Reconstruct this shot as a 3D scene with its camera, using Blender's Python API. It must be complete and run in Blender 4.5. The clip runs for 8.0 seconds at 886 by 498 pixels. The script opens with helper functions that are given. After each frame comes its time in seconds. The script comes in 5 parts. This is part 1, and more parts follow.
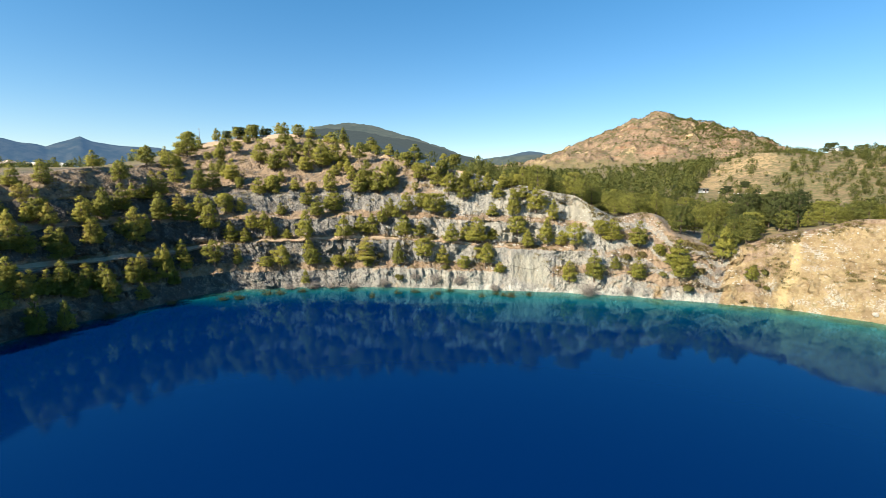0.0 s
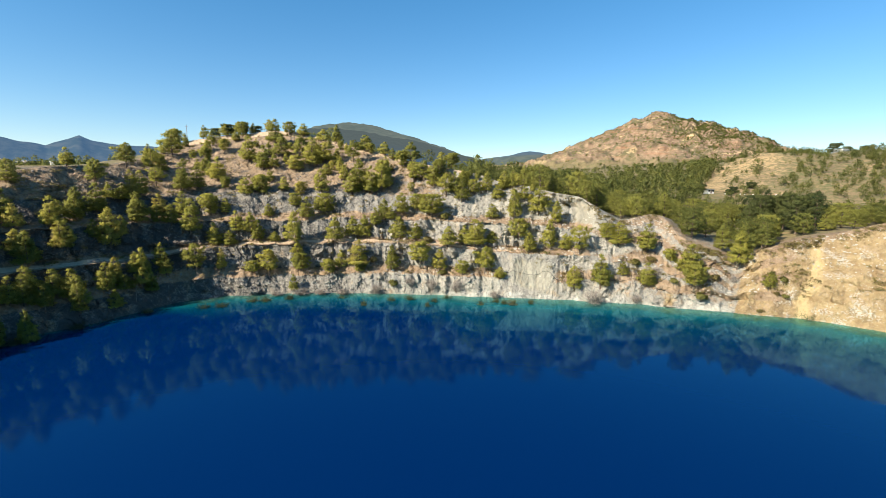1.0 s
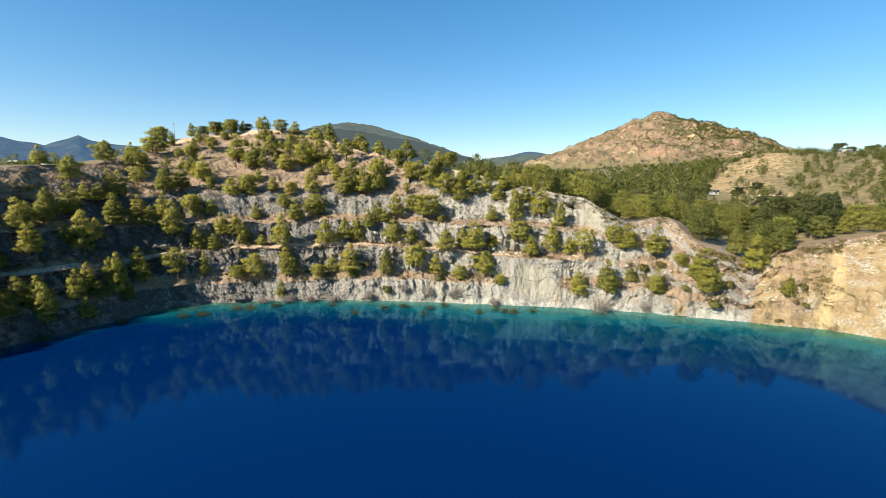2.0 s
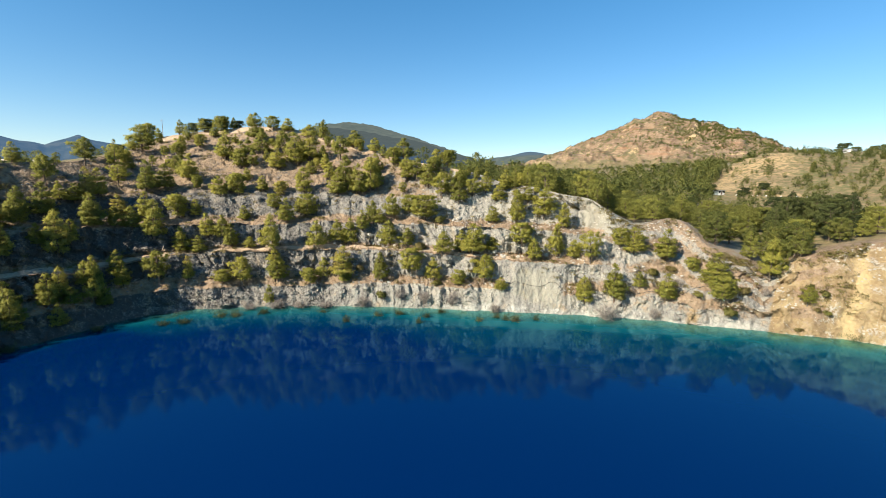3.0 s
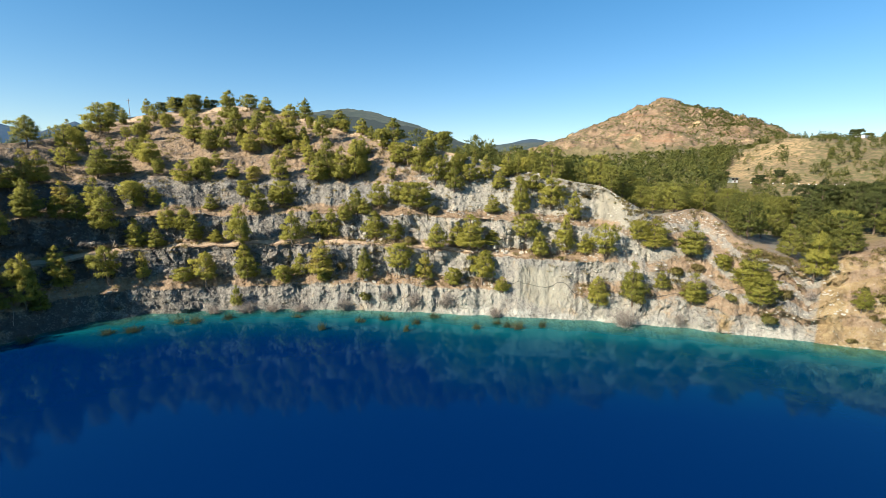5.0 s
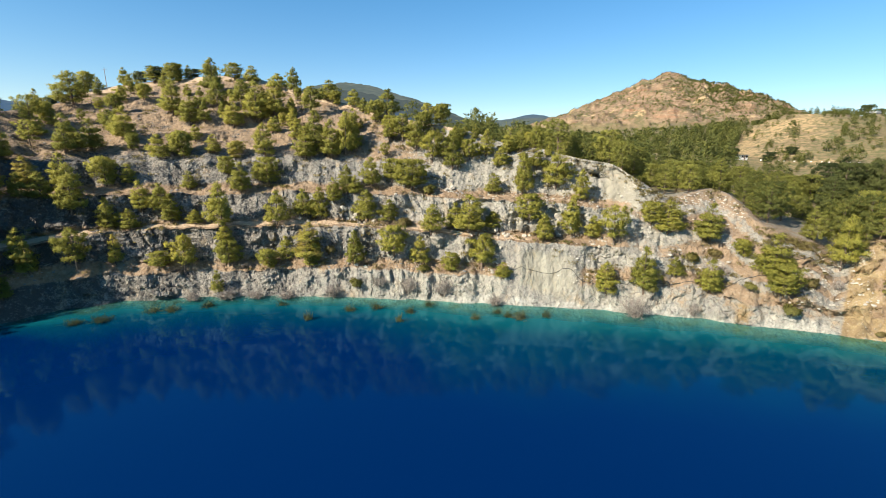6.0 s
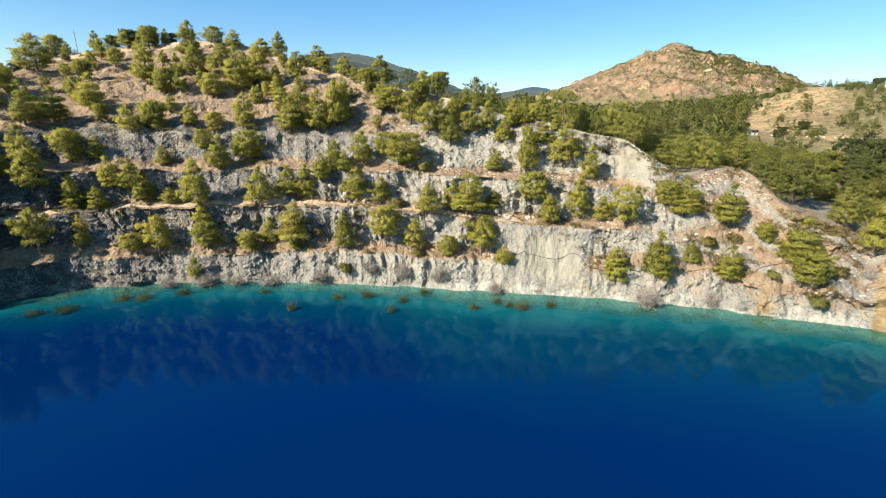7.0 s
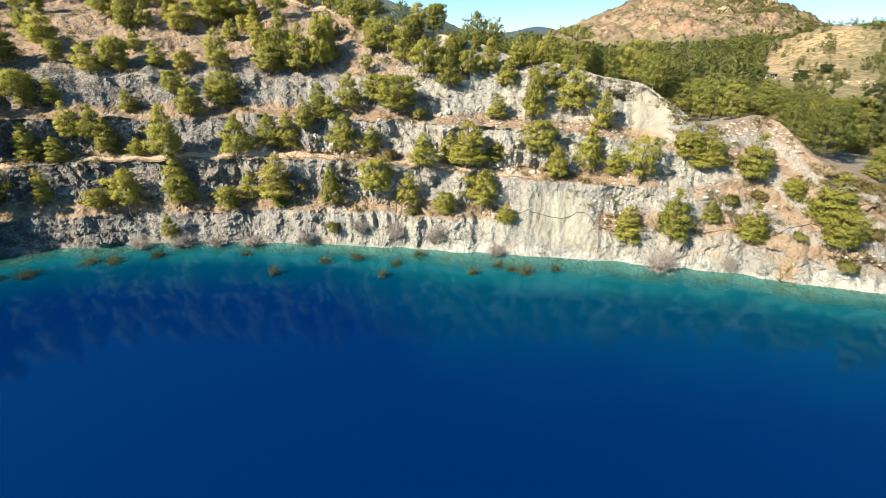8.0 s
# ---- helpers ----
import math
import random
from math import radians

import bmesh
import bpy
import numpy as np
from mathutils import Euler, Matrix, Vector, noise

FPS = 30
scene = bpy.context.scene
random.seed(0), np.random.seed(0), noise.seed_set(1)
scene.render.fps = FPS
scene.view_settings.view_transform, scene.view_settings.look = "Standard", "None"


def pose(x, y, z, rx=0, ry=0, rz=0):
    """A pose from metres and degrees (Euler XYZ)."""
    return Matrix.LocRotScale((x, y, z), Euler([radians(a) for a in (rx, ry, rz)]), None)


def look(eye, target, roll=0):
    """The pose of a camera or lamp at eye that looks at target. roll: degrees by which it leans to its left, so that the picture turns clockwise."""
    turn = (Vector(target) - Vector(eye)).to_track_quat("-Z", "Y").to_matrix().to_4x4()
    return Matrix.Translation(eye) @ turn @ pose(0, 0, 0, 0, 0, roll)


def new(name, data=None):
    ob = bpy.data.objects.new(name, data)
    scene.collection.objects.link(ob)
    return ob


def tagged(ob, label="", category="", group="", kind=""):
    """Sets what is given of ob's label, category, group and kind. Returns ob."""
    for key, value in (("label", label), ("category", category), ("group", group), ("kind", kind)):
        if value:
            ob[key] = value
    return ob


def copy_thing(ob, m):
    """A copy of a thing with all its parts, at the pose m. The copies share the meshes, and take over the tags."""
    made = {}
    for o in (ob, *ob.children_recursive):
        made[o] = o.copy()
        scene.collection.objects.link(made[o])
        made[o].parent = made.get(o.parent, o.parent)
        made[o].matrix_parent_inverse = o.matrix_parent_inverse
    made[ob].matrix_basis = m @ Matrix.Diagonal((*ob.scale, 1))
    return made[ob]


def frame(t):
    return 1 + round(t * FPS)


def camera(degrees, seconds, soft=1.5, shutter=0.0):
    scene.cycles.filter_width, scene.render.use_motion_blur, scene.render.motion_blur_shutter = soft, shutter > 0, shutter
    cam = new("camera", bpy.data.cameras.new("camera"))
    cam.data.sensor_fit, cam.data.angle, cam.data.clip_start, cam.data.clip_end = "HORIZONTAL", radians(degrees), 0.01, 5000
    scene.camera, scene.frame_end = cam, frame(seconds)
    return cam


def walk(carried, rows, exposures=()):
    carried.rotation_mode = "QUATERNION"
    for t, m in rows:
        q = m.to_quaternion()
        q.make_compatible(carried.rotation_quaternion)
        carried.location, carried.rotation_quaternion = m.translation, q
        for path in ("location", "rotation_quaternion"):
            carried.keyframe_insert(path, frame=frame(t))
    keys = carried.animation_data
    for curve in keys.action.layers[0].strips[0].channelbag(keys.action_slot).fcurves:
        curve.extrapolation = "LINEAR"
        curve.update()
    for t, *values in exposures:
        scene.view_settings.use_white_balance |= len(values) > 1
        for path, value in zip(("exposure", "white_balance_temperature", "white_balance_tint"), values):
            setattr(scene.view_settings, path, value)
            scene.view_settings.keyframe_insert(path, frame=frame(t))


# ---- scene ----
cam = camera(90.0, 8.0, soft=0.6)
PATH = [
    (0, pose(0.00, -0.00, 23.70, 81.44, 0, -0.00) @ pose(0, 0, 0, 0, 0, 0.44)),
    (0.5, pose(0.33, 3.00, 23.68, 81.42, 0, -0.02) @ pose(0, 0, 0, 0, 0, 0.53)),
    (1, pose(0.68, 5.94, 23.73, 81.43, 0, -0.01) @ pose(0, 0, 0, 0, 0, 0.57)),
    (1.5, pose(1.02, 8.78, 23.79, 81.46, 0, -0.02) @ pose(0, 0, 0, 0, 0, 0.58)),
    (3, pose(1.82, 16.28, 23.66, 81.46, 0, 0.01) @ pose(0, 0, 0, 0, 0, 0.70)),
    (3.5, pose(2.11, 18.97, 23.57, 81.48, 0, 0.03) @ pose(0, 0, 0, 0, 0, 0.72)),
    (4, pose(2.42, 21.70, 23.45, 81.40, 0, 0.03) @ pose(0, 0, 0, 0, 0, 0.70)),
    (5.5, pose(3.35, 29.97, 23.22, 78.55, 0, 0.04) @ pose(0, 0, 0, 0, 0, 0.77)),
    (6, pose(3.56, 32.75, 23.21, 76.93, 0, -0.03) @ pose(0, 0, 0, 0, 0, 0.91)),
    (6.5, pose(3.74, 35.56, 23.17, 75.28, 0, -0.13) @ pose(0, 0, 0, 0, 0, 1.04)),
    (7, pose(3.90, 38.25, 23.12, 73.70, 0, -0.25) @ pose(0, 0, 0, 0, 0, 1.17)),
    (7.5, pose(4.09, 40.85, 22.98, 71.38, 0, -0.40) @ pose(0, 0, 0, 0, 0, 1.33)),
    (8, pose(4.23, 43.47, 22.83, 67.12, 0, -0.54) @ pose(0, 0, 0, 0, 0, 1.35)),
]
# the film camera opens up as the bright sky leaves the picture
walk(cam, PATH, [(0.0, 1.16), (5.3, 1.08), (6.5, 1.19), (7.3, 1.30), (8.0, 1.42)])

# ---------------------------------------------------------------- light
world = bpy.data.worlds.new("world")
scene.world = world
world.use_nodes = True
SUN_EL, SUN_AZ = 34.0, 233.0     # degrees; azimuth clockwise from +y
wn, wl = world.node_tree.nodes, world.node_tree.links
sky = wn.new("ShaderNodeTexSky")
sky.sky_type = "NISHITA"
sky.sun_disc = False
sky.sun_elevation, sky.sun_rotation = radians(SUN_EL), radians(SUN_AZ)
sky.altitude, sky.air_density, sky.dust_density, sky.ozone_density = 300, 1.0, 0.0, 4.0
vivid = wn.new("ShaderNodeHueSaturation")     # the clear blue of dry mountain air
vivid.inputs["Saturation"].default_value = 1.30
vivid.inputs["Hue"].default_value = 0.500
wl.new(sky.outputs[0], vivid.inputs["Color"])
even = wn.new("ShaderNodeGamma")              # softens the fall from the bright horizon to the deep zenith
even.inputs[1].default_value = 0.80
wl.new(vivid.outputs[0], even.inputs[0])
wl.new(even.outputs[0], wn["Background"].inputs[0])
wn["Background"].inputs[1].default_value = 0.105
sun = new("sun", bpy.data.lights.new("sun", "SUN"))
sun.data.energy, sun.data.angle, sun.data.color = 5.0, radians(0.53), (1.0, 0.90, 0.75)
sa, se = radians(SUN_AZ), radians(SUN_EL)
sun.matrix_world = look((0, 0, 200), (-math.sin(sa) * math.cos(se), -math.cos(sa) * math.cos(se), 200 - math.sin(se)))

# ---------------------------------------------------------------- terrain shape
# The pit is laid out round a centre: th is degrees clockwise from +y, s the setback in metres from the shoreline.
CX, CY = 5.0, 30.0


def hash01(ix, iy, seed):
    h = (ix * 374761393 + iy * 668265263 + seed * 974711) & 0xFFFFFFFF
    h = ((h ^ (h >> 13)) * 1274126177) & 0xFFFFFFFF
    return ((h ^ (h >> 16)) & 0xFFFFFF) / float(0x1000000)


def vnoise(x, y, seed=0):
    """Smooth value noise, 0 to 1."""
    x, y = np.asarray(x, float), np.asarray(y, float)
    xf, yf = np.floor(x), np.floor(y)
    ix, iy = xf.astype(np.int64), yf.astype(np.int64)
    fx, fy = x - xf, y - yf
    fx, fy = fx * fx * (3 - 2 * fx), fy * fy * (3 - 2 * fy)
    a, b = hash01(ix, iy, seed), hash01(ix + 1, iy, seed)
    c, d = hash01(ix, iy + 1, seed), hash01(ix + 1, iy + 1, seed)
    return (a + (b - a) * fx) * (1 - fy) + (c + (d - c) * fx) * fy


def fbm(x, y, seed=0, octaves=4, gain=0.5):
    total, amp, norm = 0.0, 1.0, 0.0
    for o in range(octaves):
        total = total + amp * (vnoise(x * 2 ** o, y * 2 ** o, seed + 17 * o) - 0.5)
        norm += amp
        amp *= gain
    return total / norm * 2


def ramp(x, a, b):
    t = np.clip((np.asarray(x, float) - a) / (b - a), 0, 1)
    return t * t * (3 - 2 * t)


SHORE_TH = [-180, -120, -80, -66, -62, -58, -54, -49, -44, -37, -31, -24, -17, -9, -1, 7.5, 16, 20, 24, 28, 31, 34.5, 38.5, 41, 43, 46, 50, 55, 62, 80, 120, 180]
SHORE_R = [70, 72, 74, 76, 78, 77.8, 78, 79, 82, 81.3, 78, 74.7, 71.6, 69, 66.8, 66.5, 67.3, 68, 68.7, 70.2, 71.3, 72.3, 74, 75.4, 75.6, 78.5, 81.3, 82.4, 84, 84, 78, 70]
# the rim of the quarry: setback and height
# -110 to -70: a hill added out of view to shade the left wall
RIM_TH = [-180, -130, -110, -80, -70, -64, -58, -52, -45, -40, -37, -32, -26, -22, -19, -16, -12, -8.5, -5, -1, 3, 7, 11, 15, 19, 22, 25, 29, 31, 34, 38.5, 41, 42.5, 46, 50, 53, 60, 90, 180]
RIM_S = [26, 30, 46, 44, 32, 24, 23, 24, 28, 45, 55, 55, 50, 48, 45, 38, 34, 30, 27, 25, 24, 22, 20, 18, 16, 14, 13, 17, 17, 11, 9, 8, 10, 11, 12, 14, 15, 20, 26]
RIM_Z = [20, 30, 41, 41, 35, 27, 24, 26, 27, 30, 34.5, 37, 38.5, 38, 36, 33.5, 31.5, 29.5, 28.2, 27, 25.8, 23.5, 23, 21.5, 20.7, 18, 15.2, 17, 16.2, 12.4, 10.2, 7.4, 10.6, 13, 14.8, 17, 17.5, 20, 20]
# the benches: setback, then height by th
BENCH_TH = [-180, -58, -50, -44, -37, -31, -17, -9, -1, 3.4, 8, 16, 20, 180]
BENCH_S = [2.0, 4.2, 5.2, 8.5, 10.3, 13.5, 16.3]
BENCH_Z = [
    [3.4, 3.4, 3.4, 3.4, 3.6, 3.5, 4.1, 4.2, 4.0, 3.8, 3.6, 3.2, 3.3, 3.5],
    [5.0, 5.0, 5.2, 5.4, 4.6, 4.6, 4.9, 4.9, 4.9, 4.7, 5.0, 4.8, 4.6, 4.6],
    [9.0, 9.0, 8.8, 8.4, 9.7, 9.9, 10.2, 10.1, 9.6, 9.0, 8.7, 8.5, 8.4, 8.4],
    [9.4, 9.4, 9.2, 8.9, 10.0, 10.3, 10.6, 10.5, 10.1, 9.5, 9.2, 9.0, 9.0, 9.0],
    [15, 15, 15, 15, 15, 14.7, 15.4, 15.1, 15, 14.8, 14.7, 14.2, 13.6, 13],
    [15.8, 15.8, 15.8, 15.8, 15.8, 15.6, 16.2, 15.8, 15.7, 15.5, 15.4, 14.9, 14.4, 14],
    [19.4, 19.4, 19.4, 19.5, 19.7, 19.9, 20.1, 19.3, 19.3, 19.2, 19.0, 18.4, 17.8, 17],
]
# where the benches fade into one slope: shares of the way to the rim
SLOPE_S = [0.13, 0.26, 0.38, 0.5, 0.62, 0.75, 0.87]
SLOPE_Z = [0.22, 0.33, 0.47, 0.56, 0.69, 0.79, 0.90]
# the country behind the rim: heights by bearing and distance from the pit's centre
FAR_TH = [-180, -65, -45, -36, -20, -8, 5, 15, 22, 30, 37, 45, 58, 180]
FAR_R = [120, 170, 230, 300, 400, 600, 900, 1300, 6000]
FAR_Z = [
    [36, 26, 27, 30, 37, 30, 24, 18, 14, 13, 11, 13, 16, 20],
    [20, 25, 28, 35, 36, 30, 25, 19, 15, 14, 11, 12, 14, 20],
    [20, 27, 28, 34, 34, 30, 26, 21, 18, 18, 15, 16, 18, 22],
    [24, 28, 28, 30, 32, 29, 26, 22, 20, 24, 30, 30, 31, 24],
    [26, 30, 30, 30, 32, 30, 28, 25, 25, 33, 48, 45, 46, 26],
    [30, 34, 34, 34, 34, 32, 32, 32, 36, 46, 54, 61, 60, 30],
    [34, 38, 36, 36, 36, 36, 36, 44, 56, 62, 62, 58, 56, 34],
    [40, 40, 40, 40, 40, 40, 42, 48, 56, 60, 58, 50, 44, 40],
    [60, 60, 60, 60, 60, 60, 60, 60, 60, 60, 60, 60, 60, 60],
]


def shore_r(th):
    w = 0.0
    for o, k in ((-2.0, 0.25), (0, 0.5), (2.0, 0.25)):
        w = w + k * np.interp(th + o, SHORE_TH, SHORE_R, period=360)
    return w + 0.9 * (1 - 0.6 * ramp(th, 5, 7) * (1 - ramp(th, 15, 17))) * fbm(th / 2.3, th * 0 + 3.1, 5, 3)


def soft_interp(th, xs, ys, half=1.0):
    return (np.interp(th - half, xs, ys) + 2 * np.interp(th, xs, ys) + np.interp(th + half, xs, ys)) / 4


def far_height(x, y):
    """The country outside the pit, with its hills."""
    th = np.degrees(np.arctan2(x - CX, y - CY))
    r = np.hypot(x - CX, y - CY)
    lr = np.log(np.maximum(r, 60))
    k = np.interp(lr, np.log(FAR_R), np.arange(len(FAR_R)))
    z = 0.0
    for i, row in enumerate(FAR_Z):
        z = z + soft_interp(th, FAR_TH, row, 2.5) * np.clip(1 - np.abs(k - i), 0, 1)
    z = z + fbm(x / 60, y / 60, 21, 4) * 3.0 * ramp(r, 130, 320)
    # an open terraced knoll
    z = z + 7 * np.exp(-((x - 212) ** 2 + (y - 308) ** 2) / 34 ** 2)
    # old field terraces across the dry hillside
    lift = z + 1.6 * fbm(x / 70, y / 70, 23, 3)
    tread = lift / 2.8 - np.floor(lift / 2.8)
    z = z + 2.8 * 0.85 * (ramp(tread, 0.62, 0.98) - tread) * ramp(th, 28, 31) * ramp(r, 225, 250) * (1 - ramp(r, 520, 600))
    # the bare peak
    dx, dy = x - 719, y - 1553
    d = np.hypot(dx * np.where(dx < 0, 0.88, 0.93), dy * 0.8)
    d = d * (1 + 0.18 * fbm(x / 170, y / 170, 31, 4))
    d = d + 14 * np.abs(fbm(x / 60, y / 60, 35, 4))
    z = np.maximum(z, 40 + np.interp(d, [0, 26, 40, 62, 130, 200, 300, 420, 620, 900], [216, 214, 205, 198, 166, 135, 86, 40, 10, -40]) + fbm(x / 45, y / 45, 33, 5) * 15 + np.clip(fbm(x / 26, y / 26, 34, 3), 0, 1) * 19)
    return z


def mountain_height(x, y):
    """The wooded mountains and the blue range on the horizon."""
    th = np.degrees(np.arctan2(x - CX, y - CY))
    r = np.hypot(x - CX, y - CY)
    dx, dy = x + 528, y - 2577
    d = np.hypot(dx * np.where(dx < 0, 2.0, 1.0), dy * 0.6) * (1 + 0.12 * fbm(x / 260, y / 260, 41, 4))
    z = np.interp(d, [0, 60, 320, 575, 800, 1200], [348, 336, 270, 180, 110, -40]) + fbm(x / 120, y / 120, 43, 4) * 14 + fbm(x / 25, y / 25, 44, 2) * 5
    dx, dy = x - 676, y - 3577
    d = np.hypot(dx, dy * 0.6)
    z = np.maximum(z, np.interp(d, [0, 60, 200, 420, 800], [271, 262, 225, 190, -40]) + fbm(x / 90, y / 90, 45, 3) * 10)
    crest = np.interp(th, [-80, -58, -50, -44.6, -41.6, -39.9, -39, -38.1, -35.6, -33, -28, -20], [250, 330, 330, 312, 266, 315, 348, 318, 290, 280, 240, -40])
    return np.maximum(z, crest * ramp(r, 3500, 4400) * (1 - 0.3 * ramp(r, 4450, 4900)) - 40 * (1 - ramp(r, 3400, 3600)) + fbm(x / 200, y / 200, 47, 4) * 26 * ramp(r, 3500, 4000))


ROWS_PER = [8, 10, 18, 8, 22, 9, 22, 9, 20, 26, 26, 6]   # rows of the sheet between one line of the profile and the next
FAR_ROWS = 140


def profile(th):
    """The lines of the slope for each th: setbacks and heights, from the pit's bottom to the country behind the rim."""
    rim_s, rim_z = soft_interp(th, RIM_TH, RIM_S), soft_interp(th, RIM_TH, RIM_Z, 0.6)
    w = ramp(th, 17.5, 23.5)
    ss, zs = [th * 0 - 22, th * 0 - 5, th * 0], [th * 0 - 14.0, th * 0 - 2.2, th * 0]
    stretch = np.where(th < -44, 1.0 + 0.12 * ramp(-th, 44, 52), 1.0)
    for k in range(7):
        bs = BENCH_S[k] * stretch
        bz = soft_interp(th, BENCH_TH, BENCH_Z[k], 2.0)
        ss.append(bs * (1 - w) + SLOPE_S[k] * rim_s * w)
        zs.append(bz * (1 - w) + SLOPE_Z[k] * rim_z * w)
    # one unbroken face where the low shelf runs out
    face = ramp(th, 5.6, 9.0) * (1 - ramp(th, 15.0, 17.0))
    for k, q in ((3, 0.36), (4, 0.70)):
        ss[k] = ss[k] * (1 - face) + ss[5] * q * face
        zs[k] = zs[k] * (1 - face) + zs[5] * q * face
    ss.append(ss[-1] + (rim_s - ss[-1]) * 0.45)
    zs.append(zs[-1] + (rim_z - zs[-1]) * 0.50)
    ss.append(rim_s)
    zs.append(rim_z)
    ss.append(rim_s + 3.5)
    zs.append(rim_z + 0.1)
    return np.array(ss), np.array(zs)


def sheet(th):
    """The whole ground for the bearings th: arrays x, y, z and the running line number, rows by columns."""
    th = np.asarray(th, float)
    rs = shore_r(th)
    ss, zs = profile(th)
    # uneven bench edges
    plain = ramp(th, 4.5, 6.5) * (1 - ramp(th, 15.5, 17.5))
    for k in range(3, 11):
        ss[k] = ss[k] + (0.8 - 0.65 * plain * (k < 6)) * fbm(th / 1.6 + 9 * (k // 2), th * 0 + k // 2, 60, 3)
        zs[k] = zs[k] + 0.45 * fbm(th / 2.2, th * 0 + 7.7 * k, 61, 3)
    # stretches where a face has slumped into a slope
    for k in (2, 4, 6, 8):
        q = np.clip(1.6 * fbm(th / 3.7 + 31 * k, th * 0 + 2.2 * k, 63, 3) + 0.1, 0, 1) * (1 - plain * (k < 5))
        ss[k + 1] = ss[k + 1] + 1.3 * q
        if k > 2:
            ss[k] = ss[k] - 0.7 * q
            zs[k] = zs[k] + 0.5 * q
    R, Z, K = [], [], []
    for k in range(len(ROWS_PER) - 1):
        n = ROWS_PER[k]
        for i in range(n):
            f = i / n
            R.append(rs + ss[k] * (1 - f) + ss[k + 1] * f)
            Z.append(zs[k] * (1 - f) + zs[k + 1] * f)
            K.append(th * 0 + k + f)
    R, Z, K = np.array(R), np.array(Z), np.array(K)
    r0 = rs + ss[11]
    z0 = zs[11]
    fr = []
    for i in range(FAR_ROWS):
        f = i / (FAR_ROWS - 1)
        lead = np.clip(f / 0.2, 0, 1)
        fr.append(np.where(f < 0.2, r0 * (225 / r0) ** lead, np.interp(f, [0.2, 0.5, 0.63, 0.95, 1.0], [225, 480, 1060, 1760, 4900])))
    fr = np.array(fr)
    tt = np.broadcast_to(th, fr.shape)
    x, y = CX + fr * np.sin(np.radians(tt)), CY + fr * np.cos(np.radians(tt))
    zf = far_height(x, y)
    b = ramp(fr - r0, 0, 45)
    zf = z0 * (1 - b) + zf * b
    R, Z, K = np.vstack([R, fr]), np.vstack([Z, zf]), np.vstack([K, fr * 0 + 11 + np.clip((fr - r0) / 100, 0, 1)])
    tt = np.broadcast_to(th, R.shape)
    # crags: push the rock in and out, most on the steep faces
    arc = tt * 1.25
    steep = np.zeros_like(R)
    dz, dr = np.gradient(Z, axis=0), np.gradient(R, axis=0)
    steep = np.clip(dz / np.maximum(np.abs(dr), 0.02) / 1.6 - 0.35, 0, 1)
    near = (K > 2.0) * (1 - ramp(K, 10.5, 11.0)) * ramp(Z, 0.0, 0.8)
    wx = arc + 1.4 * fbm(arc / 3, Z / 3, 70, 2) + 0.45 * Z
    wz = Z + 0.8 * fbm(arc / 2.5, Z / 2.5, 69, 2)
    ridged = 1 - 2 * np.abs(fbm(wx / 3.0, wz / 2.8, 71, 6, 0.62))
    block = np.floor(vnoise(wx / 1.3, wz / 1.1, 73) * 4) / 4 + 0.55 * np.floor(vnoise(wx / 0.6, wz / 0.55, 79) * 3) / 3
    cleft = np.clip(0.16 - np.abs(vnoise(wx / 1.9, wz / 4.5, 83) - 0.5), 0, 1) / 0.16 * ramp(vnoise(wx / 4, wz / 4, 84), 0.45, 0.7)
    smooth_face = ramp(tt, 4.5, 6.5) * (1 - ramp(tt, 15.5, 18)) * (K < 5) + ramp(tt, 42, 45) * 0.6 + 0.7 * ramp(tt, 17, 19) * (1 - ramp(tt, 21, 23)) * (K > 7)
    crag = steep * (1 - 0.93 * np.clip(smooth_face, 0, 1))
    push = (1.05 * (ridged - 0.6) + 0.75 * (block - 0.6) + 1.0 * fbm(arc / 6, Z / 4, 74, 3) + 0.9 * cleft) * crag
    R = R + push * near
    R = R + 0.35 * fbm(arc * 1.1, R * 0.9, 75, 4) * near
    Z = Z + 0.28 * fbm(arc * 0.8, R * 0.8, 76, 4) * near * (1 - 0.5 * steep) * np.where((K > 5) & (K < 6), 0.3, 1)
    # outcrops on the upper slope
    upper = ramp(K, 9.0, 9.4) * (1 - ramp(K, 10.6, 11)) * (1 - ramp(tt, 14, 22))
    st = Z + 2.2 * fbm(arc / 7, R / 7, 77, 3)
    step = st / 3.6
    Z = Z + upper * 1.5 * (np.floor(step) + ramp(step - np.floor(step), 0.55, 0.8) - step + 0.3) * np.clip(0.5 + 1.5 * fbm(arc / 6, R / 6, 78, 3), 0, 1)
    gully = (1 - ramp(K, 10.3, 11)) * ramp(tt, 20, 24) * (1 - ramp(tt, 40, 42)) * near
    Z = Z + gully * 0.9 * fbm(arc / 3.0, R / 4, 81, 4)
    X, Y = CX + R * np.sin(np.radians(tt)), CY + R * np.cos(np.radians(tt))
    return X, Y, Z, K

COLS = np.concatenate([np.arange(-180, -76, 2.0), np.arange(-76, -58, 0.4), np.arange(-58, 60, 0.12), np.arange(60, 76, 0.4), np.arange(76, 180, 2.0)])


# ---------------------------------------------------------------- helpers for meshes and materials
def node_mat(name):
    m = bpy.data.materials.new(name)
    m.use_nodes = True
    return m, m.node_tree.nodes, m.node_tree.links, m.node_tree.nodes["Principled BSDF"]


